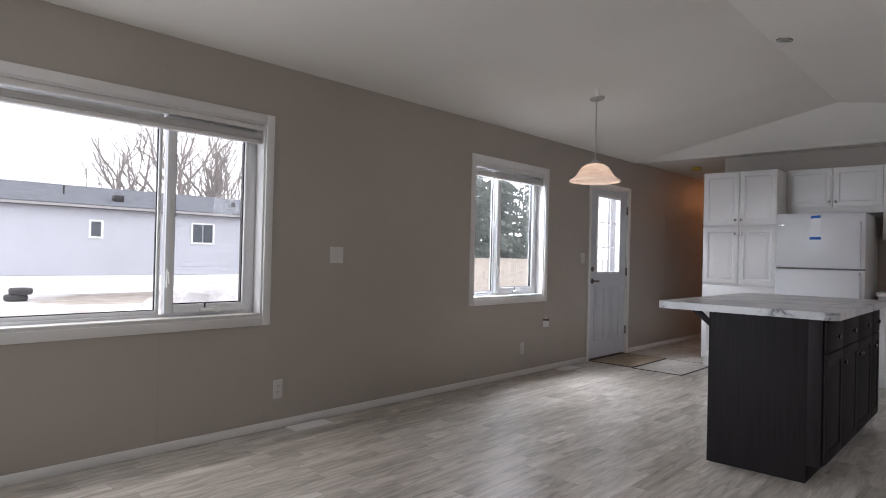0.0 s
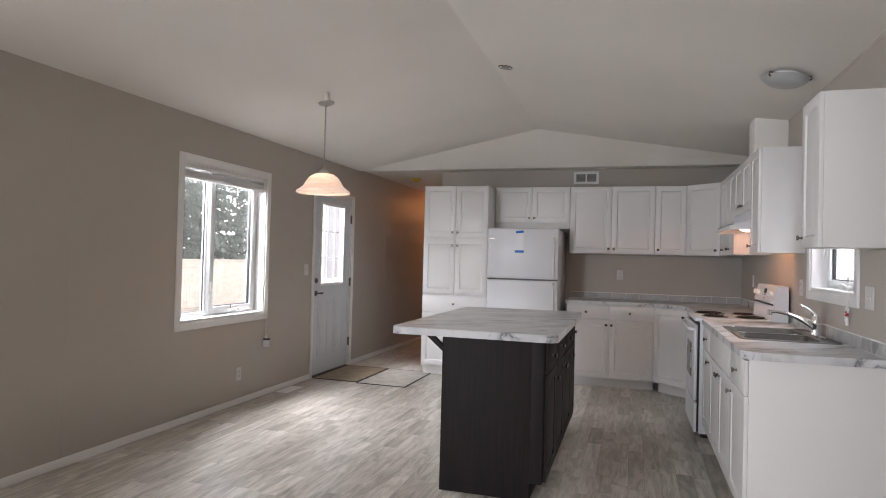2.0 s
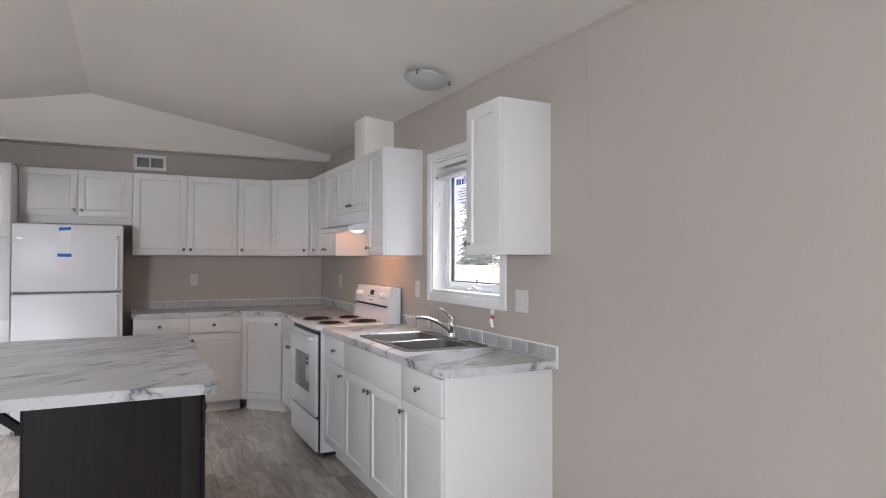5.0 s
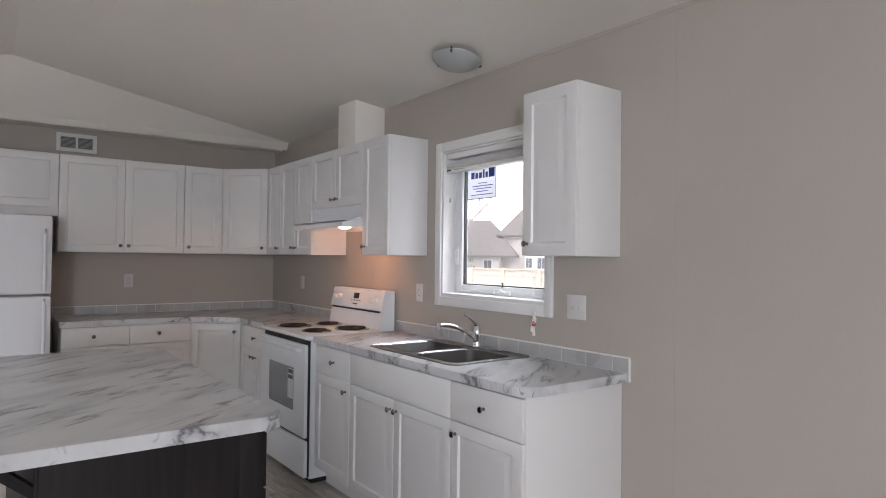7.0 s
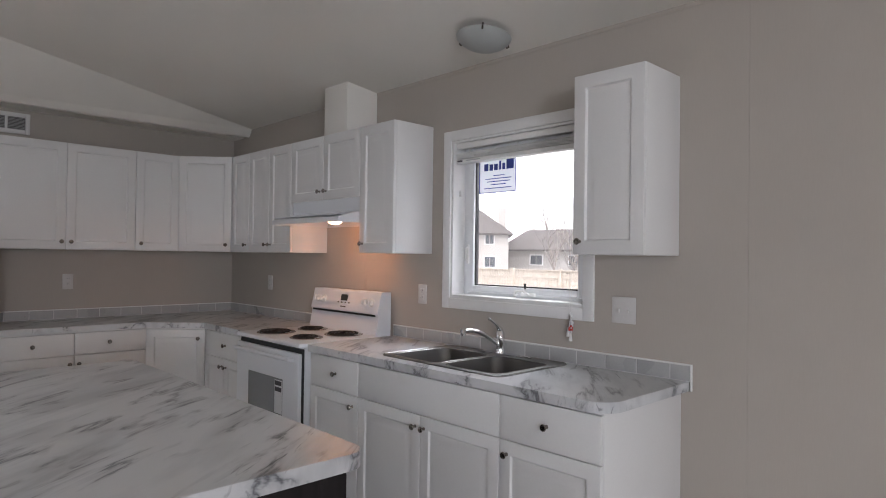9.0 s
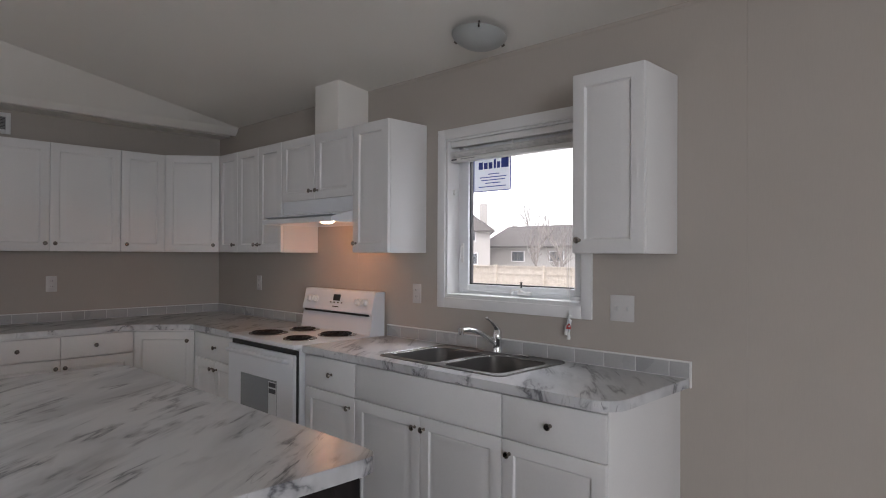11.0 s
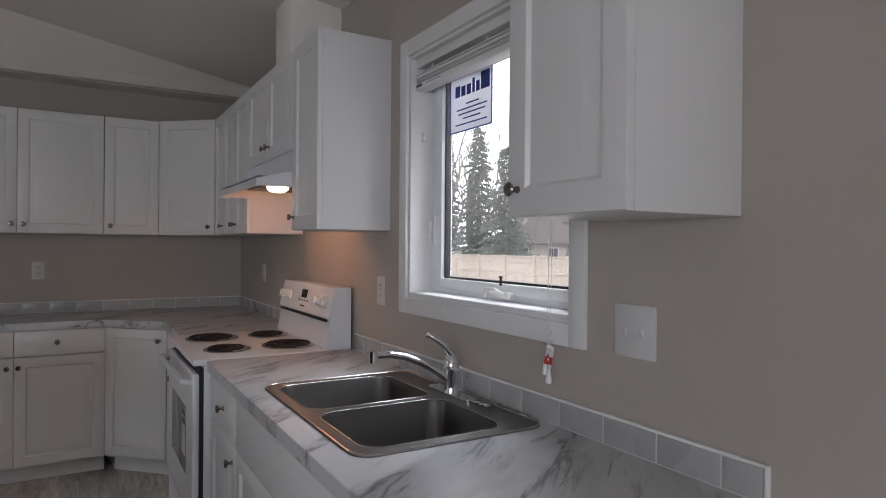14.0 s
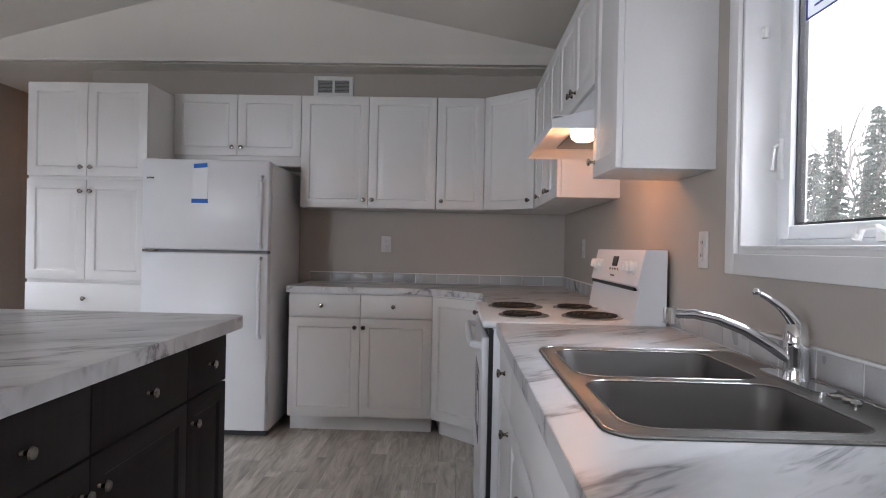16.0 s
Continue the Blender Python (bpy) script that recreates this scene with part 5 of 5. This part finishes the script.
plate(on_right(5.68, 1.207), 0.072, 0.116, "outlet", "white wall outlet beside the range", "wall outlet")
plate(on_right(7.53, 1.205), 0.072, 0.116, "outlet", "white wall outlet near the corner", "wall outlet")
plate(pose(-0.10, BACK, 1.209), 0.072, 0.116, "outlet", "white wall outlet over the back counter", "wall outlet")

# wall grille over the cabinets
vg = thing("wall_grille", pose(-0.508, BACK, 2.350), "white louvred return-air grille high on the wall", "wall grille")
bm = bm_new()
ring(bm, -0.145, 0.145, -0.012, 0.0, -0.075, 0.075, 0.030, 0.003)
box(bm, -0.008, 0.008, -0.010, -0.001, -0.045, 0.045)
part("frame", bm, WHITE_TRIM, vg)
part("backing", box(bm_new(), -0.115, 0.115, -0.002, -0.0005, -0.045, 0.045), DARK_METAL, vg, "dark duct behind the louvres")
for i in range(9):
    part("slat", box(bm_new(), -0.115, 0.115, -0.007, -0.003, -0.004, 0.002, 0, Matrix.Translation((0, 0, -0.040 + i * 0.010))), GREY_PLASTIC, vg, "grey louvre", smooth=False)


def register(x0, x1, y0, y1):
    """A floor register with its louvres."""
    ob = thing("floor_register", pose((x0 + x1) / 2, (y0 + y1) / 2, 0), "white metal floor register by the wall", "floor register", "floor registers")
    w, d = (x1 - x0) / 2, (y1 - y0) / 2
    bm = bm_new()
    for a in (box(bm, -w, w, -d, -d + 0.018, 0.0, 0.006, 0.002), box(bm, -w, w, d - 0.018, d, 0.0, 0.006, 0.002),
              box(bm, -w, -w + 0.018, -d + 0.018, d - 0.018, 0.0, 0.006, 0.002), box(bm, w - 0.018, w, -d + 0.018, d - 0.018, 0.0, 0.006, 0.002)):
        pass
    part("frame", bm, WHITE_TRIM, ob)
    part("backing", box(bm_new(), -w + 0.018, w - 0.018, -d + 0.018, d - 0.018, 0.0005, 0.0030), WHITE_TRIM, ob, "grey gap under the louvres")
    n = int((2 * d - 0.036) / 0.011)
    for i in range(n):
        y = -d + 0.018 + (i + 0.5) * (2 * d - 0.036) / n
        part("louvre", box(bm_new(), -w + 0.018, w - 0.018, y - 0.0042, y + 0.0042, 0.002, 0.0048), WHITE_TRIM, ob, smooth=False)
    return ob


register(-3.275, -3.140, 2.735, 3.045)
register(-3.275, -3.140, 6.060, 6.365)


def door_mat(name, x0, x1, y0, y1, z, material, label, turn=0):
    ob = thing(name, pose((x0 + x1) / 2, (y0 + y1) / 2, z, 0, 0, turn), label, "doormat")
    w, d = (x1 - x0) / 2, (y1 - y0) / 2
    part("woven_top", box(bm_new(), -w + 0.012, w - 0.012, -d + 0.012, d - 0.012, 0.0, 0.007, 0.002), material, ob)
    bm = bm_new()
    for a, b, c, e in ((-w, w, -d, -d + 0.012), (-w, w, d - 0.012, d), (-w, -w + 0.012, -d + 0.012, d - 0.012), (w - 0.012, w, -d + 0.012, d - 0.012)):
        box(bm, a, b, c, e, 0.0, 0.008, 0.002)
    part("binding", bm, MAT_EDGE, ob, "dark bound edge")
    return ob


door_mat("doormat", -3.29, -2.755, 6.815, 7.72, 0.0, BEIGE_MAT, "beige coir doormat with a dark bound edge")
door_mat("doormat", -2.745, -2.19, 6.77, 7.70, 0.0, GREY_MAT, "pale grey woven doormat with a dark bound edge")

# ---------------------------------------------------------------- outside
solo("ground", prism(bm_new(), [(-900, -900), (900, -900), (900, 900), (-900, 900)], GROUND_Z - 0.3, GROUND_Z), GROUND, "thawing gravel ground with old snow", "ground", kind="structure")


def hip(bm, x0, x1, y0, y1, z0, z1, inset, thick=0.15, far_inset=None):
    """A roof over a rectangle, ridged along its longer side."""
    along_y = (y1 - y0) >= (x1 - x0)
    cx, cy = (x0 + x1) / 2, (y0 + y1) / 2
    if along_y:
        top = [(cx, y0 + inset, z1), (cx, y1 - (far_inset or inset), z1)]
    else:
        top = [(x0 + inset, cy, z1), (x1 - inset, cy, z1)]
    b = [bm.verts.new(c) for c in ((x0, y0, z0), (x1, y0, z0), (x1, y1, z0), (x0, y1, z0))]
    s = [bm.verts.new((v.co.x, v.co.y, z0 - thick)) for v in b]
    t = [bm.verts.new(c) for c in top]
    if along_y:
        fs = [(b[0], b[1], t[0]), (b[1], b[2], t[1], t[0]), (b[2], b[3], t[1]), (b[3], b[0], t[0], t[1])]
    else:
        fs = [(b[0], b[1], t[1], t[0]), (b[1], b[2], t[1]), (b[2], b[3], t[0], t[1]), (b[3], b[0], t[0])]
    for f in fs:
        bm.faces.new(f)
    for i in range(4):
        j = (i + 1) % 4
        bm.faces.new((s[i], s[j], b[j], b[i]))
    bm.faces.new(s[::-1])
    return bm


def far_window(parent, m, w, h, panes=2):
    """A far window: white frame, dark panes. Local y points into the house."""
    bm = bm_new()
    ring(bm, -w / 2 - 0.07, w / 2 + 0.07, -0.05, 0.03, -h / 2 - 0.07, h / 2 + 0.07, 0.08, 0.0)
    wf = part("window", bm, WHITE_VINYL, parent)
    wf.matrix_local = m
    pw = w / panes
    for k in range(panes):
        part("pane", box(bm_new(), -w / 2 + k * pw + 0.03, -w / 2 + (k + 1) * pw - 0.03, -0.035, -0.02, -h / 2 + 0.01, h / 2 - 0.01), DARK_PANE, wf, "dark glass")


# long white mobile home across the lane
mh = thing("mobile_home", pose(-28, 8, GROUND_Z), "long white mobile home with lap siding and grey shingles", "house")
part("wall", box(bm_new(), -8, -0.05, -16, 13.5, 0.0, 3.68), SIDING, mh)
bm = bm_new()
for i in range(23):                       # lap boards, each leaning out at its foot
    z = 0.78 + i * 0.122
    v = [bm.verts.new(c) for c in ((-0.01, -16, z + 0.122), (-0.01, 13.5, z + 0.122), (0.012, 13.5, z), (0.012, -16, z), (-0.01, -16, z), (-0.01, 13.5, z))]
    bm.faces.new((v[0], v[1], v[2], v[3]))
    bm.faces.new((v[3], v[2], v[5], v[4]))
tagged(part("siding", bm, SIDING, mh, smooth=False), kind="stuff")
bm = bm_new()
for i in range(60):
    y = -16 + i * 0.5
    if y < 13.2:
        box(bm, -0.03, 0.0, y, y + 0.497, 0.0, 0.76)
part("skirting", bm, WHITE_VINYL, mh, smooth=False)
part("roof", hip(bm_new(), -8.5, 0.35, -16.4, 13.9, 3.70, 4.80, 0.2, 0.16), SHINGLE, mh, smooth=False)
part("fascia", box(bm_new(), 0.352, 0.38, -16.4, 13.9, 3.56, 3.66), GREY_PLASTIC, mh)
far_window(mh, Matrix.Translation((0, 1.58, 2.70)) @ pose(0, 0, 0, 0, 0, 90), 0.42, 0.64, 1)
far_window(mh, Matrix.Translation((0, 6.22, 2.69)) @ pose(0, 0, 0, 0, 0, 90), 1.0, 0.86, 2)
for y, r, h in ((0.8, 0.04, 0.3), (9.4, 0.04, 0.3), (8.6, 0.09, 0.16)):
    part("vent_pipe", cyl(bm_new(), (-1.6, y, 4.0), (-1.6, y, 4.25 + h), r, seg=10), BLACK, mh, "dark roof vent")
part("roof_vent", box(bm_new(), -1.0, -0.6, 2.5, 2.9, 3.95, 4.25, 0.04), BLACK, mh, "dark roof vent")

# snow heap, tyres by the lane
bm = bm_new()
bmesh.ops.create_uvsphere(bm, u_segments=36, v_segments=18, radius=1.0)
for v in bm.verts:
    p = v.co.copy()
    f = 1 + 0.26 * noise.noise(p * 2.1) + 0.12 * noise.noise(p * 6)
    v.co = Vector((p.x * 1.5 * f, p.y * 2.3 * f, p.z * 0.78 * f))
heap = solo("snow_heap", bm, SNOW, "heap of old dirty snow beside the lane", "snow heap")
heap.location = (-20.2, 11.1, GROUND_Z)
for k, (dx, dz) in enumerate(((0, 0.12), (0.10, 0.35))):
    bm = bm_new()
    lathe(bm, [(0.18, -0.1), (0.32, -0.11), (0.36, -0.06), (0.36, 0.06), (0.32, 0.11), (0.18, 0.1), (0.18, -0.1)], None, 24)
    t = solo("tyre", bm, RUBBER, "worn black tyre lying on the ground", "tyre", "tyres")
    t.location = (-25.3 + dx, 6.2 + 0.12 * k, GROUND_Z + dz)


def fence(name, m, length, height, label):
    """A board fence: posts, rails and single boards; local x runs along it."""
    fe = thing(name, m, label, "fence")
    board = mesh_of("board", box(bm_new(), 0.0, 0.135, -0.012, 0.010, 0.04, height - 0.06), FENCE_WOOD, False)
    post = mesh_of("post", box(bm_new(), -0.05, 0.05, 0.012, 0.11, 0.0, height + 0.02), FENCE_WOOD, False)
    n = int(length / 0.145)
    joined = bm_new()
    for i in range(n):
        x = i * 0.145
        if i < 190:
            shared("board", board, fe, Matrix.Translation((x, 0, 0)))
        else:
            box(joined, x, x + 0.135, -0.012, 0.010, 0.04, height - 0.06)
    if n >= 190:
        tagged(part("boards_beyond", joined, FENCE_WOOD, fe, smooth=False), kind="stuff")
    for i in range(int(length / 2.4) + 1):
        shared("post", post, fe, Matrix.Translation((i * 2.4, 0, 0)))
    for z in (0.35, height * 0.55, height - 0.3):
        part("rail", box(bm_new(), 0, length, 0.011, 0.05, z - 0.045, z + 0.045), FENCE_WOOD, fe, smooth=False)
    part("cap", box(bm_new(), 0, length, -0.06, 0.09, height - 0.06, height - 0.02), FENCE_WOOD, fe, smooth=False)
    return fe


fence("board_fence", pose(19, 10, GROUND_Z, 0, 0, 90), 50, 1.80, "weathered board fence behind the garden")
fence("board_fence", pose(-16, 14.5, GROUND_Z, 0, 0, 90), 11.5, 1.9, "weathered board fence beside the lot")

# two-storey house behind the garden
hs = thing("stucco_house", pose(36, 38, GROUND_Z, 0, 0, 42) @ Matrix.Diagonal((1, 0.74, 1, 1)), "white two-storey stucco house with a brown-grey hipped roof", "house")
part("wall", box(bm_new(), 0, 8.2, -4.0, 5.0, 0, 4.25), STUCCO, hs)
part("roof", hip(bm_new(), -0.5, 8.4, -4.5, 5.5, 4.25, 7.05, 4.9, far_inset=2.9), SHINGLE_BROWN, hs, smooth=False)
bm = bm_new()
g = [(-0.45, -0.55, 0.0), (-0.45, 2.35, 0.0), (-0.45, 2.35, 4.25), (-0.45, 0.9, 5.32), (-0.45, -0.55, 4.25)]
fa = [bm.verts.new(c) for c in g]
ba = [bm.verts.new((3.2, y, z)) for _, y, z in g]
bm.faces.new(fa)
bm.faces.new(ba[::-1])
for i in range(5):
    bm.faces.new((fa[i], ba[i], ba[(i + 1) % 5], fa[(i + 1) % 5]))
gw = part("gable_wall", bm, STUCCO, hs, smooth=False)
bm = bm_new()
for sgn in (-1, 1):
    a = [(-0.75, 0.9, 5.48), (-0.75, 0.9 + sgn * 1.75, 4.1), (3.4, 0.9 + sgn * 1.75, 4.1), (3.4, 0.9, 5.48)]
    lo = [bm.verts.new(c) for c in a]
    hi = [bm.verts.new((x, y, z + 0.12)) for x, y, z in a]
    bm.faces.new(lo)
    bm.faces.new(hi[::-1])
    for i in range(4):
        bm.faces.new((lo[i], hi[i], hi[(i + 1) % 4], lo[(i + 1) % 4]))
part("gable_roof", bm, SHINGLE_BROWN, hs, smooth=False)
part("chimney", box(bm_new(), 2.0, 2.8, -3.8, -2.9, 4.3, 6.6), STUCCO, hs)
part("wing_wall", box(bm_new(), -2.0, 6, 5.002, 12.5, 0, 2.55), STUCCO, hs)
part("wing_roof", hip(bm_new(), -2.6, 6.5, 3.0, 13.0, 2.55, 5.6, 3.6), SHINGLE_BROWN, hs, smooth=False)
rot = pose(0, 0, 0, 0, 0, -90)
for y, z, w, h, x in ((1.1, 3.8, 0.95, 0.75, -0.45), (-1.9, 3.75, 0.95, 0.75, 0), (1.9, 1.95, 0.7, 0.8, -0.45), (0.5, 1.95, 1.0, 0.9, -0.45), (-1.95, 1.9, 1.2, 0.85, 0), (6.2, 1.75, 0.9, 0.8, -2), (9.3, 1.75, 0.9, 0.8, -2)):
    far_window(hs, Matrix.Translation((x, y, z)) @ rot, w, h, 2)

bg = thing("bungalow", pose(42, 29, GROUND_Z), "low white bungalow with a dark roof past the fence", "house")
part("wall", box(bm_new(), 0, 7, -13, 10.5, 0, 3.0), STUCCO, bg)
part("roof", hip(bm_new(), -0.6, 7.6, -13.6, 11.1, 3.0, 4.9, 0.3), SHINGLE_BROWN, bg, smooth=False)
for y in (-5, -1.0, 3.0, 7.0):
    far_window(bg, Matrix.Translation((0, y, 2.1)) @ rot, 1.3, 0.8, 2)

nb = thing("neighbour_house", pose(-14, 33, GROUND_Z), "white sided house beyond the entrance porch", "house")
part("wall", box(bm_new(), -3, 8, 0, 8, 0, 5.8), SIDING, nb)
part("roof", hip(bm_new(), -3.4, 8.4, -0.4, 8.4, 5.8, 7.6, 1.0), SHINGLE, nb, smooth=False)
far_window(nb, Matrix.Translation((0.6, 0, 2.2)), 1.1, 1.0, 2)
far_window(nb, Matrix.Translation((-1.2, 0, 4.3)), 0.9, 0.8, 1)

# deck along the house with a white rail
po = thing("porch", pose(-3.6, 6.2, GROUND_Z), "grey board deck with a white baluster rail", "porch")
for i in range(34):
    part("deck_board", box(bm_new(), -1.55, 0.1, i * 0.18, i * 0.18 + 0.172, 0.66, 0.70), FENCE_WOOD, po, smooth=False)
for x, y, z in ((-1.5, 3.4, 1.78), (-1.5, 6.0, 1.78), (0.0, 0.05, 0.66), (0.0, 6.0, 0.66), (-1.5, 0.05, 0.66)):
    part("post", box(bm_new(), x - 0.045, x + 0.045, y - 0.045, y + 0.045, 0.0, z, 0.004), WHITE_VINYL, po)
for z in (0.82, 1.72):
    part("rail", box(bm_new(), -1.53, -1.47, 3.4, 6.0, z - 0.03, z + 0.03, 0.004), WHITE_VINYL, po)
for i in range(21):
    y = 3.52 + i * 0.118
    part("baluster", box(bm_new(), -1.516, -1.484, y - 0.016, y + 0.016, 0.85, 1.69), WHITE_VINYL, po, smooth=False)


def bare_tree(name, at, height, seed, label, spread=0.42):
    """A leafless tree: a tapered trunk that forks again and again."""
    rng = random.Random(seed)
    tr = thing(name, pose(*at), label, "tree", "bare trees")
    trunk, limbs = bm_new(), bm_new()

    def grow(p, d, length, r, depth):
        n = 4
        pts, radii = [p], [r]
        for i in range(n):
            d = (d + Vector((rng.uniform(-1, 1), rng.uniform(-1, 1), rng.uniform(-0.3, 0.6))) * 0.18).normalized()
            p = p + d * length / n
            pts.append(p)
            radii.append(r * (1 - 0.38 * (i + 1) / n))
        tube(trunk if depth == 0 else limbs, pts, radii, 6 if depth < 2 else 3)
        if depth < 4:
            for k in range((4, 4, 3, 3)[depth]):
                q = rng.randint(1, n)
                axis = Vector((rng.uniform(-1, 1), rng.uniform(-1, 1), rng.uniform(0.1, 0.8))).normalized()
                grow(pts[q], (d * (1 - spread) + axis * spread * 1.3).normalized(), length * rng.uniform(0.5, 0.74), max(radii[q] * 0.66, 0.011), depth + 1)
    grow(Vector((0, 0, 0)), Vector((0, 0, 1)), height * 0.40, height * 0.014, 0)
    part("trunk", trunk, BARK, tr)
    part("limbs", limbs, BARK, tr)
    return tr


def spruce(name, at, height, width, seed, label, dense=1.0):
    """A conifer: trunk and ragged whorls of drooping limbs that carry many small needled sprays."""
    rng = random.Random(seed)
    tr = thing(name, pose(*at), label, "tree", "spruces")
    part("trunk", tube(bm_new(), [(0, 0, 0), (0.05, 0.02, height * 0.5), (0, 0, height)], [height * 0.018, height * 0.011, 0.01], 8), BARK, tr)
    bm = bm_new()
    z = height * 0.06
    while z < height * 0.985:
        f = 1 - z / height
        reach = width * (f ** 0.8) * rng.uniform(0.7, 1.15) + 0.12
        n = max(5, int((8 * f + 5) * dense))
        for k in range(n):
            a = 2 * math.pi * (k + rng.random() * 0.9) / n
            ln = reach * rng.uniform(0.5, 1.15)
            ax = Vector((math.cos(a), math.sin(a), 0))
            side = Vector((-math.sin(a), math.cos(a), 0))
            tilt = rng.uniform(-0.15, 0.2)
            zb = z + rng.uniform(-0.16, 0.16)
            steps = max(3, int(ln / 0.16))
            for s in range(steps):
                q = (s + rng.random()) / steps
                c = ax * ln * q + Vector((0, 0, zb + ln * q * tilt - 0.20 * ln * q * q + 0.04 * rng.uniform(-1, 1)))
                wd = (0.34 * (1.1 - q) + 0.10) * rng.uniform(0.4, 1.2)
                for sg in (-1, 1):
                    tip = c + side * sg * wd + ax * wd * 0.9 + Vector((0, 0, -0.05 - 0.14 * rng.random()))
                    w = 0.05 + 0.04 * rng.random()
                    v = [bm.verts.new(c), bm.verts.new(c + ax * 0.10 + Vector((0, 0, w))), bm.verts.new(tip), bm.verts.new((c + tip) / 2 - Vector((0, 0, w + 0.04)))]
                    bm.faces.new((v[0], v[1], v[2], v[3]))
        z += (0.16 + 0.13 * f) / dense
    part("crown", bm, NEEDLES, tr, "dark green needled crown", smooth=False)
    return tr


G = GROUND_Z
for k, (x, y, h) in enumerate(((-40, 7.0, 7.0), (-39, 14.6, 14.5), (-40, 16.2, 13.5), (-40, 18.5, 15.5), (-42, 20.5, 16.5), (-41, 22.5, 16), (-42, 25, 15), (-43, 12, 8), (-37, 17.0, 13.5), (-36, 19.2, 14.0), (-38, 21.5, 14.5), (-37, 23.3, 10), (-44, 9.0, 7), (55, 38, 11), (54, 44, 12), (53, 33, 10), (38, 24, 9), (34, 25.9, 8.0), (47, 50, 11), (34, 27.9, 7.5), (27.5, 49.0, 19), (27, 44.8, 20), (28, 40.9, 17))):
    bare_tree("bare_tree", (x, y, G), h, 40 + k, "leafless grey-barked tree with fine forked branches")
for k, (x, y, h, w) in enumerate(((-19, 23.0, 9.5, 2.9), (-20.5, 27.0, 11.0, 3.1), (-19.5, 30.5, 9.0, 2.8), (-22, 33.5, 11.0, 3.0), (26, 46.8, 10.6, 2.7), (26.3, 42.8, 11.4, 2.9), (26, 38.8, 9.4, 2.7), (27, 51.0, 9.6, 2.8))):
    spruce("spruce_tree", (x, y, G), h, w, 70 + k, "dark green spruce with drooping branches" if x < 0 else "thin grey-green spruce past the garden fence", 0.8 if x < 0 else 0.72)

# ---------------------------------------------------------------- floor strips
SW = 0.0985
rng = random.Random(5)
near, far = [], bm_new()
lengths = (0.32, 0.46, 0.60, 0.80)
strip = {ln: mesh_of("floor_strip", box(bm_new(), 0.0005, SW - 0.0005, 0.0005, ln - 0.0005, -0.0028, 0.0), PLANK, False) for ln in lengths}
count = 0
x = LEFT
while x < RIGHT - 0.01:
    y = FRONT - rng.random() * 0.5
    while y < HALL_END:
        ln = rng.choice(lengths)
        x1, y1 = min(x + SW, RIGHT), min(y + ln, HALL_END)
        whole = x1 - x > SW - 1e-4 and y > FRONT and y + ln < HALL_END
        if whole and count < 300 and -2.7 < x < 0.5 and 2.6 < y < 7.4:
            shared("floor_strip", strip[ln], floor, Matrix.Translation((x, y, 0)))
            count += 1
        elif y1 > y:
            vs = [far.verts.new(c) for c in ((x + 0.0005, max(y, FRONT) + 0.0005, 0), (x1 - 0.0005, max(y, FRONT) + 0.0005, 0), (x1 - 0.0005, y1 - 0.0005, 0), (x + 0.0005, y1 - 0.0005, 0))]
            lo = [far.verts.new((v.co.x, v.co.y, -0.0028)) for v in vs]
            far.faces.new(vs)
            for i in range(4):
                far.faces.new((vs[i], lo[i], lo[(i + 1) % 4], vs[(i + 1) % 4]))
        y += ln
    x += SW
tagged(part("floor_strips_beyond", far, PLANK_JOINED, floor, smooth=False), kind="stuff")
